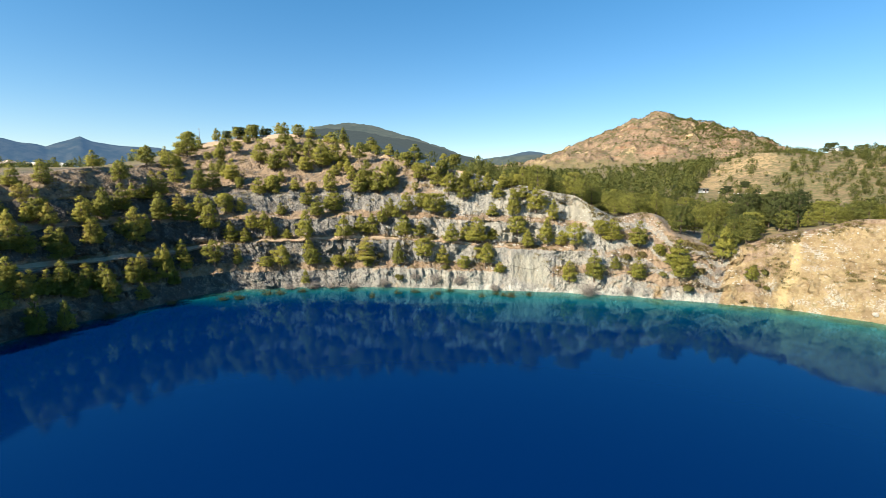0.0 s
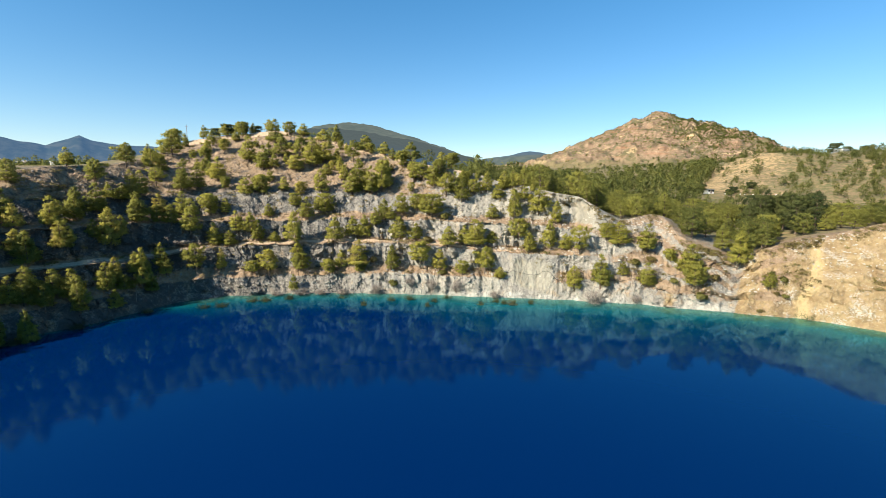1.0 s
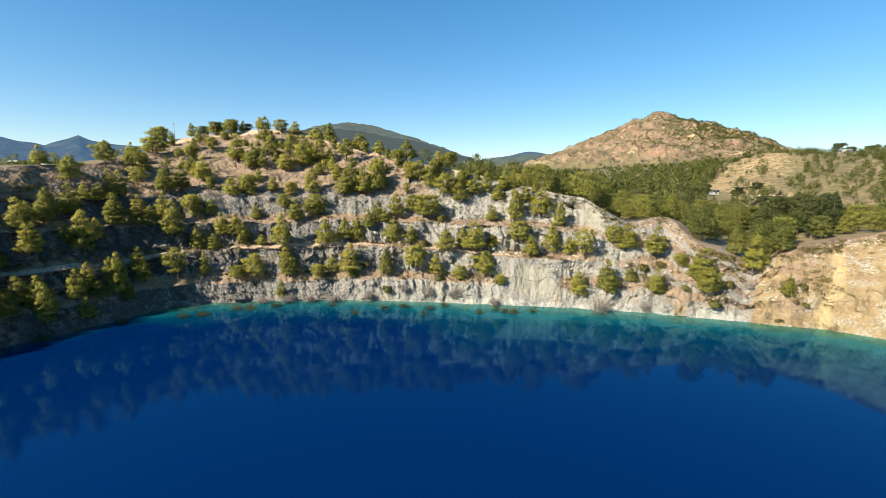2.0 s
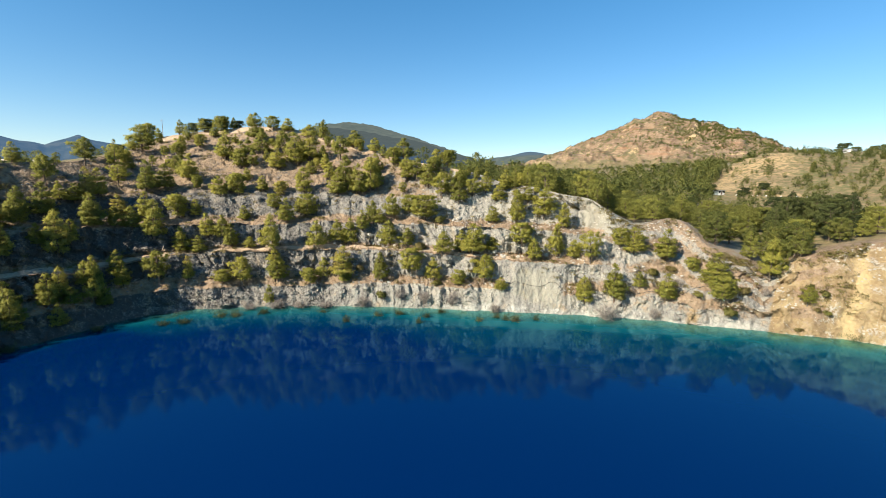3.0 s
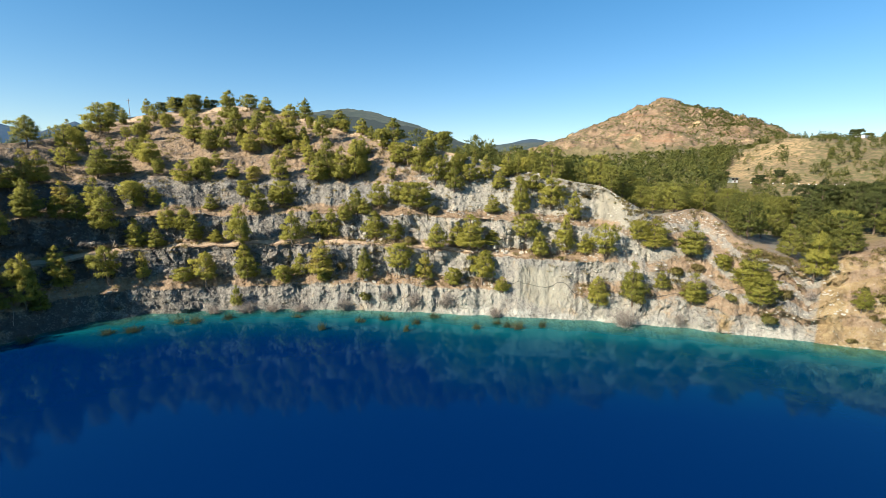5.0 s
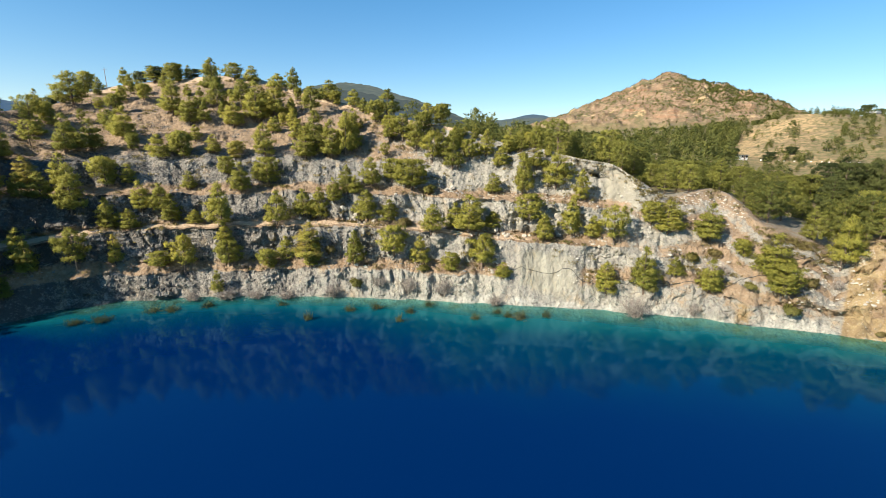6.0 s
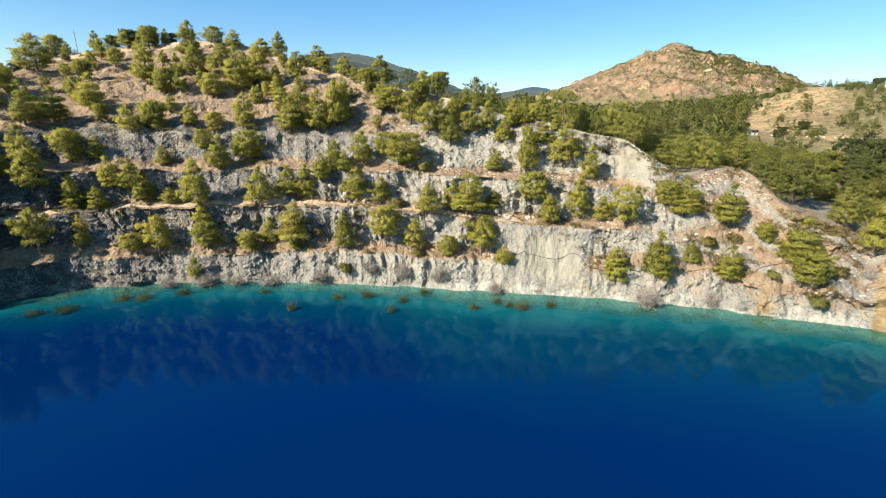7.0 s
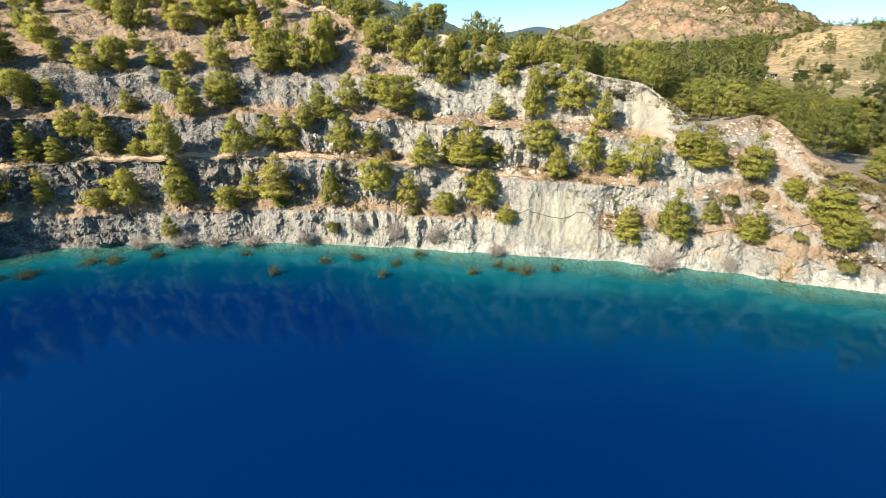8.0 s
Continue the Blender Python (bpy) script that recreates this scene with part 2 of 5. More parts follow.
def simple_mat(name, colour, rough=0.8, metal=0.0, grain=0.25, size=3.0):
    """A plain surface with a little mottling."""
    m, n, l, p = node_mat(name)
    tex = n.new("ShaderNodeTexNoise")
    tex.inputs["Scale"].default_value = size
    tex.inputs["Detail"].default_value = 6
    geo = n.new("ShaderNodeNewGeometry")
    l.new(geo.outputs["Position"], tex.inputs["Vector"])
    mix = n.new("ShaderNodeMix")
    mix.data_type = "RGBA"
    mix.inputs[6].default_value = (*[c * (1 - grain) for c in colour], 1)
    mix.inputs[7].default_value = (*[min(1, c * (1 + grain)) for c in colour], 1)
    l.new(tex.outputs[0], mix.inputs[0])
    l.new(mix.outputs[2], p.inputs["Base Color"])
    p.inputs["Roughness"].default_value = rough
    p.inputs["Metallic"].default_value = metal
    return m


class Graph:
    """Short forms for building a node tree."""

    def __init__(self, name):
        self.m, self.n, self.l, self.p = node_mat(name)
        self.geo = self.n.new("ShaderNodeNewGeometry")

    def put(self, value, socket):
        if isinstance(value, (int, float)):
            socket.default_value = value
        elif isinstance(value, tuple):
            socket.default_value = (*value, 1) if len(value) == 3 else value
        else:
            self.l.new(value, socket)

    def attr(self, name):
        a = self.n.new("ShaderNodeAttribute")
        a.attribute_name = name
        return a.outputs["Fac"]

    def noise(self, scale, detail=5, rough=0.55, stretch=None):
        t = self.n.new("ShaderNodeTexNoise")
        t.inputs["Scale"].default_value = scale
        t.inputs["Detail"].default_value = detail
        t.inputs["Roughness"].default_value = rough
        v = self.geo.outputs["Position"]
        if stretch:
            mp = self.n.new("ShaderNodeMapping")
            mp.inputs["Scale"].default_value = stretch
            self.l.new(v, mp.inputs[0])
            v = mp.outputs[0]
        self.l.new(v, t.inputs["Vector"])
        return t.outputs[0]

    def cells(self, scale, feature="F1", stretch=None):
        t = self.n.new("ShaderNodeTexVoronoi")
        t.feature = feature
        t.inputs["Scale"].default_value = scale
        v = self.geo.outputs["Position"]
        if stretch:
            mp = self.n.new("ShaderNodeMapping")
            mp.inputs["Scale"].default_value = stretch
            self.l.new(v, mp.inputs[0])
            v = mp.outputs[0]
        self.l.new(v, t.inputs["Vector"])
        return t.outputs["Distance"]

    def math(self, op, a, b=0.0, clamp=False):
        t = self.n.new("ShaderNodeMath")
        t.operation = op
        t.use_clamp = clamp
        self.put(a, t.inputs[0])
        self.put(b, t.inputs[1])
        return t.outputs[0]

    def span(self, v, a, b, lo=0.0, hi=1.0):
        t = self.n.new("ShaderNodeMapRange")
        t.interpolation_type = "SMOOTHSTEP"
        self.put(v, t.inputs[0])
        for i, x in enumerate((a, b, lo, hi)):
            t.inputs[1 + i].default_value = x
        return t.outputs[0]

    def mix(self, f, a, b):
        t = self.n.new("ShaderNodeMix")
        t.data_type = "RGBA"
        self.put(f, t.inputs[0])
        self.put(a, t.inputs[6])
        self.put(b, t.inputs[7])
        return t.outputs[2]

    def bump(self, height, strength, distance, normal=None):
        t = self.n.new("ShaderNodeBump")
        t.inputs["Strength"].default_value = strength
        t.inputs["Distance"].default_value = distance
        self.put(height, t.inputs["Height"])
        if normal is not None:
            self.l.new(normal, t.inputs["Normal"])
        return t.outputs[0]


def part(name, bm, material, parent=None, label=""):
    me = bpy.data.meshes.new(name)
    bm.to_mesh(me)
    bm.free()
    me.materials.append(material)
    ob = new(name, me)
    if parent:
        ob.parent = parent
    return tagged(ob, label)


def raw_mesh(name, verts, faces, k):
    """A mesh from arrays: vertices (n, 3) and faces (m, k)."""
    me = bpy.data.meshes.new(name)
    me.vertices.add(len(verts))
    me.vertices.foreach_set("co", np.asarray(verts, np.float32).ravel())
    me.loops.add(faces.size)
    me.loops.foreach_set("vertex_index", np.asarray(faces, np.int32).ravel())
    me.polygons.add(len(faces))
    me.polygons.foreach_set("loop_start", np.arange(0, faces.size, k, dtype=np.int32))
    me.update(calc_edges=True)
    return me


def grid_mesh(name, X, Y, Z, wrap):
    rows, cols = X.shape
    idx = np.arange(rows * cols).reshape(rows, cols)
    if wrap:
        nxt = np.roll(idx, -1, axis=1)
        a, b, c, d = idx[:-1], nxt[:-1], nxt[1:], idx[1:]
    else:
        a, b, c, d = idx[:-1, :-1], idx[:-1, 1:], idx[1:, 1:], idx[1:, :-1]
    return raw_mesh(name, np.stack([X, Y, Z], -1).reshape(-1, 3), np.stack([a, b, c, d], -1).reshape(-1, 4), 4)


def put_attr(me, name, values):
    me.attributes.new(name, "FLOAT", "POINT").data.foreach_set("value", np.asarray(values, np.float32).ravel())


# ---------------------------------------------------------------- materials
def ground_material():
    g = Graph("quarry_ground")
    tone, ochre, soil, bleach = g.attr("tone"), g.attr("ochre"), g.attr("soil"), g.attr("bleach")
    track, country, hill = g.attr("track"), g.attr("country"), g.attr("hill")
    big, mid, fine, grit = g.noise(0.13, 4), g.noise(0.7, 6, 0.62), g.noise(3.2, 7, 0.65), g.noise(14, 4, 0.6)
    streak = g.noise(0.55, 5, 0.6, (1, 1, 0.28))
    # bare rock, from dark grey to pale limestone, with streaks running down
    # tone also carries shade painted onto the left wall
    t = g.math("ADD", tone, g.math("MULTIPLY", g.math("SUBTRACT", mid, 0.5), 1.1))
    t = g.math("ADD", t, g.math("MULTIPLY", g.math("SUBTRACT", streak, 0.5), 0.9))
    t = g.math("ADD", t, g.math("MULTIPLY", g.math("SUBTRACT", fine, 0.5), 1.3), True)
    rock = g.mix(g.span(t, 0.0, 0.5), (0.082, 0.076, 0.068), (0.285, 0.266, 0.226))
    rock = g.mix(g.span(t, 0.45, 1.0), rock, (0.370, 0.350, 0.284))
    rust = g.math("MULTIPLY", g.span(g.noise(0.35, 6, 0.65), 0.52, 0.68), g.span(streak, 0.4, 0.65))
    rock = g.mix(g.math("MULTIPLY", rust, 0.5), rock, (0.40, 0.25, 0.11))
    crack = g.math("MAXIMUM", g.math("MULTIPLY", g.span(g.cells(0.8, "DISTANCE_TO_EDGE", (1, 1, 0.7)), 0.0, 0.05, 1.0, 0.0), g.span(mid, 0.35, 0.6)), g.math("MULTIPLY", g.span(g.cells(2.1, "DISTANCE_TO_EDGE", (1, 1, 0.6)), 0.0, 0.09, 1.0, 0.0), g.span(fine, 0.45, 0.65)))
    rock = g.mix(g.math("MULTIPLY", crack, 0.6), rock, (0.07, 0.065, 0.06))
    # smooth weathered slabs
    slab = g.span(g.math("ADD", g.attr("slab"), g.math("MULTIPLY", g.math("SUBTRACT", g.math("ADD", mid, big), 1.0), 1.3)), 0.2, 0.8)
    sl = g.mix(g.span(streak, 0.3, 0.7), (0.200, 0.184, 0.138), (0.285, 0.265, 0.202))
    sl = g.mix(g.math("MULTIPLY", g.span(g.noise(0.5, 6, 0.7, (1, 1, 0.4)), 0.56, 0.7), 0.5), sl, (0.34, 0.25, 0.125))
    rock = g.mix(g.math("MULTIPLY", slab, 0.85), rock, sl)
    # yellow and rusty rock
    oc = g.mix(g.span(mid, 0.3, 0.7), (0.255, 0.175, 0.088), (0.365, 0.275, 0.145))
    oc = g.mix(g.span(g.math("ADD", streak, g.math("MULTIPLY", g.math("SUBTRACT", big, 0.5), 1.2)), 0.5, 0.75), oc, (0.24, 0.168, 0.092))
    oc = g.mix(g.math("MULTIPLY", g.span(fine, 0.56, 0.72), 0.55), oc, (0.47, 0.42, 0.33))
    oc = g.mix(g.math("MULTIPLY", g.math("MULTIPLY", g.span(g.noise(0.21, 6, 0.7), 0.53, 0.62), g.span(fine, 0.42, 0.58)), 0.8), oc, (0.45, 0.42, 0.35))
    col = g.mix(g.span(g.math("ADD", ochre, g.math("MULTIPLY", g.math("SUBTRACT", mid, 0.5), 0.5)), 0.25, 0.75), rock, oc)
    gold = g.attr("gold")
    col = g.mix(g.math("MULTIPLY", g.span(g.math("ADD", gold, g.math("ADD", g.math("MULTIPLY", g.math("SUBTRACT", streak, 0.5), 0.9), g.math("MULTIPLY", g.math("SUBTRACT", mid, 0.5), 0.5))), 0.25, 0.9), 0.85), col, g.mix(mid, (0.43, 0.31, 0.145), (0.50, 0.39, 0.21)))
    # soil and needles on benches and slopes
    so = g.mix(g.span(mid, 0.3, 0.7), (0.205, 0.135, 0.080), (0.330, 0.240, 0.155))
    so = g.mix(g.math("MULTIPLY", g.span(fine, 0.5, 0.75), 0.6), so, (0.37, 0.31, 0.235))
    sf = g.span(g.math("ADD", soil, g.math("ADD", g.math("MULTIPLY", g.math("SUBTRACT", mid, 0.5), 1.0), g.math("MULTIPLY", g.math("SUBTRACT", fine, 0.5), 0.5))), 0.32, 0.62)
    col = g.mix(sf, col, so)
    col = g.mix(g.span(g.math("ADD", track, g.math("MULTIPLY", g.math("SUBTRACT", fine, 0.5), 0.7)), 0.4, 0.7), col, g.mix(fine, (0.40, 0.27, 0.16), (0.56, 0.44, 0.31)))
    # salt-bleached foot along the water
    bf = g.span(g.math("ADD", bleach, g.math("ADD", g.math("MULTIPLY", g.math("SUBTRACT", mid, 0.5), 0.9), g.math("MULTIPLY", g.math("SUBTRACT", fine, 0.5), 0.7))), 0.35, 0.75)
    col = g.mix(g.math("MULTIPLY", bf, 0.85), col, (0.45, 0.43, 0.37))
    # dry open country, then the red stony peak
    dry = g.mix(g.span(g.noise(0.06, 6, 0.6), 0.35, 0.65), (0.27, 0.190, 0.100), (0.175, 0.138, 0.068))
    dry = g.mix(g.span(g.noise(0.35, 5, 0.65), 0.47, 0.6), dry, (0.115, 0.115, 0.045))
    dry = g.mix(g.math("MULTIPLY", g.span(fine, 0.55, 0.7), 0.4), dry, (0.36, 0.28, 0.17))
    dry = g.mix(g.math("MULTIPLY", g.span(g.noise(0.45, 4, 0.5, (0.12, 0.12, 1.0)), 0.55, 0.62), 0.55), dry, (0.17, 0.13, 0.07))
    bare = g.span(g.math("ADD", g.attr("bare"), g.math("MULTIPLY", g.math("SUBTRACT", g.noise(0.12, 5, 0.6), 0.5), 1.1)), 0.35, 0.6)
    dry = g.mix(bare, dry, g.mix(g.noise(0.2, 5), (0.27, 0.185, 0.095), (0.38, 0.275, 0.145)))
    dry = g.mix(g.math("MULTIPLY", g.span(g.noise(0.5, 4, 0.55, (0.08, 0.08, 1.0)), 0.50, 0.58), 0.7), dry, (0.17, 0.125, 0.070))
    dry = g.mix(g.math("MULTIPLY", g.span(g.noise(0.42, 6, 0.7), 0.47, 0.57), 0.8), dry, (0.105, 0.100, 0.042))
    col = g.mix(country, col, dry)
    red = g.mix(g.span(g.noise(0.035, 6, 0.65), 0.36, 0.62), (0.165, 0.110, 0.066), (0.275, 0.188, 0.117))
    red = g.mix(g.math("MULTIPLY", g.span(g.noise(0.11, 6, 0.7), 0.52, 0.66), 0.7), red, (0.43, 0.32, 0.205))
    red = g.mix(g.math("MULTIPLY", g.span(g.noise(0.024, 9, 0.78), 0.49, 0.57), 0.75), red, (0.10, 0.10, 0.045))
    red = g.mix(g.math("MULTIPLY", g.span(g.noise(0.016, 5, 0.6), 0.60, 0.66), 0.8), red, (0.50, 0.37, 0.20))
    band = g.math("MULTIPLY", g.span(g.noise(0.16, 5, 0.6, (0.10, 0.10, 1.0)), 0.50, 0.60), g.span(g.noise(0.008, 3), 0.46, 0.58))
    red = g.mix(g.math("MULTIPLY", band, 0.4), red, (0.30, 0.145, 0.075))
    col = g.mix(hill, col, red)
    g.l.new(col, g.p.inputs["Base Color"])
    g.p.inputs["Roughness"].default_value = 0.92
    g.p.inputs["Specular IOR Level"].default_value = 0.2
    near = g.math("MULTIPLY", g.span(country, 0.0, 1.0, 1.0, 0.25), g.span(g.attr("slab"), 0.2, 0.9, 1.0, 0.3))
    craggy = g.bump(g.math("MULTIPLY", g.math("ADD", g.noise(0.05, 7, 0.7), g.noise(0.02, 4)), hill), 0.8, 9.0)
    lumps = g.math("ADD", g.math("MULTIPLY", mid, 1.3), g.math("ADD", g.math("MULTIPLY", fine, 0.55), g.math("MULTIPLY", g.cells(1.5), 0.5)))
    b = g.bump(g.math("MULTIPLY", lumps, near), 0.9, 0.6, craggy)
    b = g.bump(g.math("MULTIPLY", g.noise(6.5, 6, 0.65), near), 0.8, 0.16, b)
    b = g.bump(g.math("MULTIPLY", grit, near), 0.5, 0.06, b)
    g.l.new(b, g.p.inputs["Normal"])
    return g.m


def water_material():
    g = Graph("lake_water")
    depth = g.attr("depth")
    drift = g.math("MULTIPLY", g.math("SUBTRACT", g.noise(0.12, 4), 0.5), 2.5)
    d = g.math("ADD", depth, drift)
    col = g.mix(g.span(d, 0.0, 2.4), (0.040, 0.165, 0.140), (0.003, 0.085, 0.100))
    col = g.mix(g.span(d, 1.8, 6.5), col, (0.0, 0.033, 0.068))
    col = g.mix(g.span(d, 5.0, 14.0), col, (0.0, 0.0118, 0.064))
    weed = g.math("MULTIPLY", g.span(g.noise(0.45, 6, 0.68), 0.46, 0.58), g.span(depth, 0.9, 3.0, 0.85, 0.0))
    col = g.mix(weed, col, (0.018, 0.050, 0.024))
    ripple = g.math("ADD", g.noise(0.9, 3, 0.5, (0.35, 1.0, 1.0)), g.math("MULTIPLY", g.noise(5.0, 2), 0.25))
    waves = g.bump(ripple, 0.05, 0.09)
    body = g.n.new("ShaderNodeBsdfDiffuse")
    g.l.new(col, body.inputs["Color"])
    gloss = g.n.new("ShaderNodeBsdfGlossy")
    gloss.inputs["Color"].default_value = (0.30, 0.84, 1.0, 1)
    gloss.inputs["Roughness"].default_value = 0.045
    g.l.new(waves, gloss.inputs["Normal"])
    sheen = g.n.new("ShaderNodeFresnel")
    sheen.inputs["IOR"].default_value = 1.30
    g.l.new(waves, sheen.inputs["Normal"])
    lake = g.n.new("ShaderNodeMixShader")
    g.l.new(sheen.outputs[0], lake.inputs[0])
    g.l.new(body.outputs[0], lake.inputs[1])
    g.l.new(gloss.outputs[0], lake.inputs[2])
    clear = g.n.new("ShaderNodeBsdfTransparent")
    clear.inputs[0].default_value = (0.62, 0.92, 0.90, 1)
    mx = g.n.new("ShaderNodeMixShader")
    g.put(g.span(depth, 0.05, 3.4, 0.30, 1.0), mx.inputs[0])
    g.l.new(clear.outputs[0], mx.inputs[1])
    g.l.new(lake.outputs[0], mx.inputs[2])
    g.l.new(mx.outputs[0], g.n["Material Output"].inputs["Surface"])
    return g.m


def foliage_material(name, dark, light, dry, dry_from=0.8, per_tree=True):
    """Needles: tints vary from clump to clump and from tree to tree."""
    g = Graph(name)
    isl = g.geo.outputs["Random Per Island"]
    info = g.n.new("ShaderNodeObjectInfo")
    rnd = info.outputs["Random"] if per_tree else g.noise(0.15, 2, 0.6)
    a = g.math("ADD", g.math("MULTIPLY", isl, 0.45 if per_tree else 0.25), g.math("MULTIPLY", g.math("ADD", rnd, g.math("MULTIPLY", g.math("SUBTRACT", g.noise(0.9, 3), 0.5), 0.9)), 0.55))
    col = g.mix(g.span(a, 0.1, 0.9), dark, light)
    col = g.mix(g.math("MULTIPLY", g.span(g.math("ADD", g.math("MULTIPLY", rnd, 0.75), g.math("MULTIPLY", g.noise(0.6, 3), 0.5)), dry_from, dry_from + 0.2), 0.6), col, dry)
    g.l.new(col, g.p.inputs["Base Color"])
    g.p.inputs["Roughness"].default_value = 0.65
    g.p.inputs["Specular IOR Level"].default_value = 0.25
    tr = g.n.new("ShaderNodeBsdfTranslucent")
    g.l.new(col, tr.inputs[0])
    mx = g.n.new("ShaderNodeMixShader")
    mx.inputs[0].default_value = 0.45
    g.l.new(g.p.outputs[0], mx.inputs[1])
    g.l.new(tr.outputs[0], mx.inputs[2])
    g.l.new(mx.outputs[0], g.n["Material Output"].inputs["Surface"])
    return g.m


def bark_material(name, a, b):
    g = Graph(name)
    g.l.new(g.mix(g.span(g.noise(6, 5, 0.6, (1, 1, 0.3)), 0.35, 0.65), a, b), g.p.inputs["Base Color"])
    g.p.inputs["Roughness"].default_value = 0.95
    g.l.new(g.bump(g.noise(12, 4, 0.6, (1, 1, 0.25)), 0.6, 0.03), g.p.inputs["Normal"])
    return g.m


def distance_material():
    """Far wooded mountains; a faint blue glow in the material stands in for miles of hazy air."""
    g = Graph("mountain_haze_glow")
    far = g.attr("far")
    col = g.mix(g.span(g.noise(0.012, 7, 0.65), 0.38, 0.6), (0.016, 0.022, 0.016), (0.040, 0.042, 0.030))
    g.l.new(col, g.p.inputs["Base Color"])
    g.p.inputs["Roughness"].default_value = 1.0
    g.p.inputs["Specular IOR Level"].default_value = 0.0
    # haze put in as emission, bluer on the farthest range
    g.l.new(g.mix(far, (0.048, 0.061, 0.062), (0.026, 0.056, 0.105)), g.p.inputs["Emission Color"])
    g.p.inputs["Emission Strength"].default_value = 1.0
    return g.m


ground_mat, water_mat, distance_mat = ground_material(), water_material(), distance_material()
needle_mat = foliage_material("pine_needles", (0.175, 0.180, 0.036), (0.395, 0.365, 0.072), (0.30, 0.20, 0.08), 0.90)
wood_mat = foliage_material("woodland_needles", (0.080, 0.098, 0.028), (0.300, 0.290, 0.068), (0.16, 0.125, 0.05), 0.85, False)
scrub_mat = foliage_material("scrub_leaves", (0.13, 0.13, 0.034), (0.27, 0.24, 0.065), (0.19, 0.14, 0.07), 0.6)
dark_pine_mat = foliage_material("dark_needles", (0.050, 0.068, 0.022), (0.130, 0.145, 0.042), (0.12, 0.11, 0.05), 0.95)
oak_mat = foliage_material("evergreen_leaves", (0.045, 0.062, 0.022), (0.110, 0.130, 0.040), (0.08, 0.07, 0.03), 0.95)
reed_mat = foliage_material("drowned_twigs", (0.060, 0.075, 0.032), (0.150, 0.160, 0.070), (0.11, 0.105, 0.065), 0.85)
bark_mat = bark_material("pine_bark", (0.085, 0.058, 0.040), (0.20, 0.15, 0.11))
dead_mat = bark_material("dead_twigs", (0.17, 0.14, 0.115), (0.34, 0.29, 0.24))
stone_mat = simple_mat("loose_stone", (0.38, 0.35, 0.29), 0.95, 0, 0.35, 2.0)
dark_stone_mat = simple_mat("dark_stone", (0.21, 0.19, 0.165), 0.95, 0, 0.35, 2.0)
white_mat = simple_mat("white_render", (0.78, 0.76, 0.71), 0.85, 0, 0.05, 0.6)
cream_mat = simple_mat("cream_render", (0.60, 0.52, 0.42), 0.85, 0, 0.08, 0.6)
tile_mat = simple_mat("roof_tiles", (0.45, 0.35, 0.27), 0.85, 0, 0.2, 1.5)
glass_mat = simple_mat("dark_window", (0.03, 0.035, 0.04), 0.15, 0, 0.05, 1.0)
metal_mat = simple_mat("grey_metal", (0.30, 0.30, 0.30), 0.5, 0.6, 0.1, 2.0)
hose_mat = simple_mat("black_hose", (0.035, 0.032, 0.03), 0.6, 0, 0.2, 4.0)
pole_mat = simple_mat("weathered_pole", (0.22, 0.17, 0.13), 0.9, 0, 0.2, 4.0)

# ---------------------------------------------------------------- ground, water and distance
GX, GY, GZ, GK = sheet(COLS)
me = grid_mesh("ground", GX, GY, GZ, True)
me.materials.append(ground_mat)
TH = np.broadcast_to(COLS, GX.shape)
R_ = np.hypot(GX - CX, GY - CY)
quarry = 1 - ramp(GK, 11.0, 11.25)
bench = np.zeros_like(GK)
for lo, hi in ((3.0, 4.0), (5.0, 6.0), (7.0, 8.0)):
    bench = np.maximum(bench, ramp(GK, lo - 0.15, lo + 0.1) * (1 - ramp(GK, hi - 0.1, hi + 0.35)))
bench = bench * (1 - 0.6 * ramp(TH, 18, 25)) * (1 - (GK < 4.5) * ramp(TH, 6.2, 8.0) * (1 - ramp(TH, 15.0, 17.0)))
upper = ramp(GK, 8.9, 9.3)
# last term: dark grey left rock, darkened further in place of shade
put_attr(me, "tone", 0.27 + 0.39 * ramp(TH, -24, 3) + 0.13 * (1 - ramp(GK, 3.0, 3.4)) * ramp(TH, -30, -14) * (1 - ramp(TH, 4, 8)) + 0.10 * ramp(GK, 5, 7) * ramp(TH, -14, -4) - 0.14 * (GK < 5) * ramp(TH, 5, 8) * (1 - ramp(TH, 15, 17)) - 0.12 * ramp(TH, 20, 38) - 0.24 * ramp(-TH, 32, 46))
put_attr(me, "ochre", np.clip(ramp(TH, 41.5, 43.5) * 0.95 + 0.9 * np.exp(-((TH - 42.2) / 0.5) ** 2) + 0.8 * np.exp(-((TH - 33.6) / 0.9) ** 2) * (1 - ramp(GZ, 1.2, 3.2)) + 0.28 * ramp(TH, 24, 30) * (GZ > 2), 0, 1))
put_attr(me, "gold", np.exp(-((TH - 48.6 + (GZ - 6) * 0.03 + 0.5 * fbm(GZ / 3, TH * 0, 96, 2)) / 0.85) ** 2) * (1 - ramp(GK, 10.0, 10.8)))
put_attr(me, "soil", quarry * np.clip(0.10 + bench * 0.62 + upper * (0.48 - 0.28 * ramp(TH, -10, 4)) + 0.28 * ramp(TH, 22, 28) * (1 - ramp(TH, 40, 43)) + 0.5 * ramp(TH, 43, 46) * ramp(GK, 9.6, 10.4) + 0.3 * ramp(TH, 43, 44) * (1 - ramp(TH, 46, 47)), 0, 1))
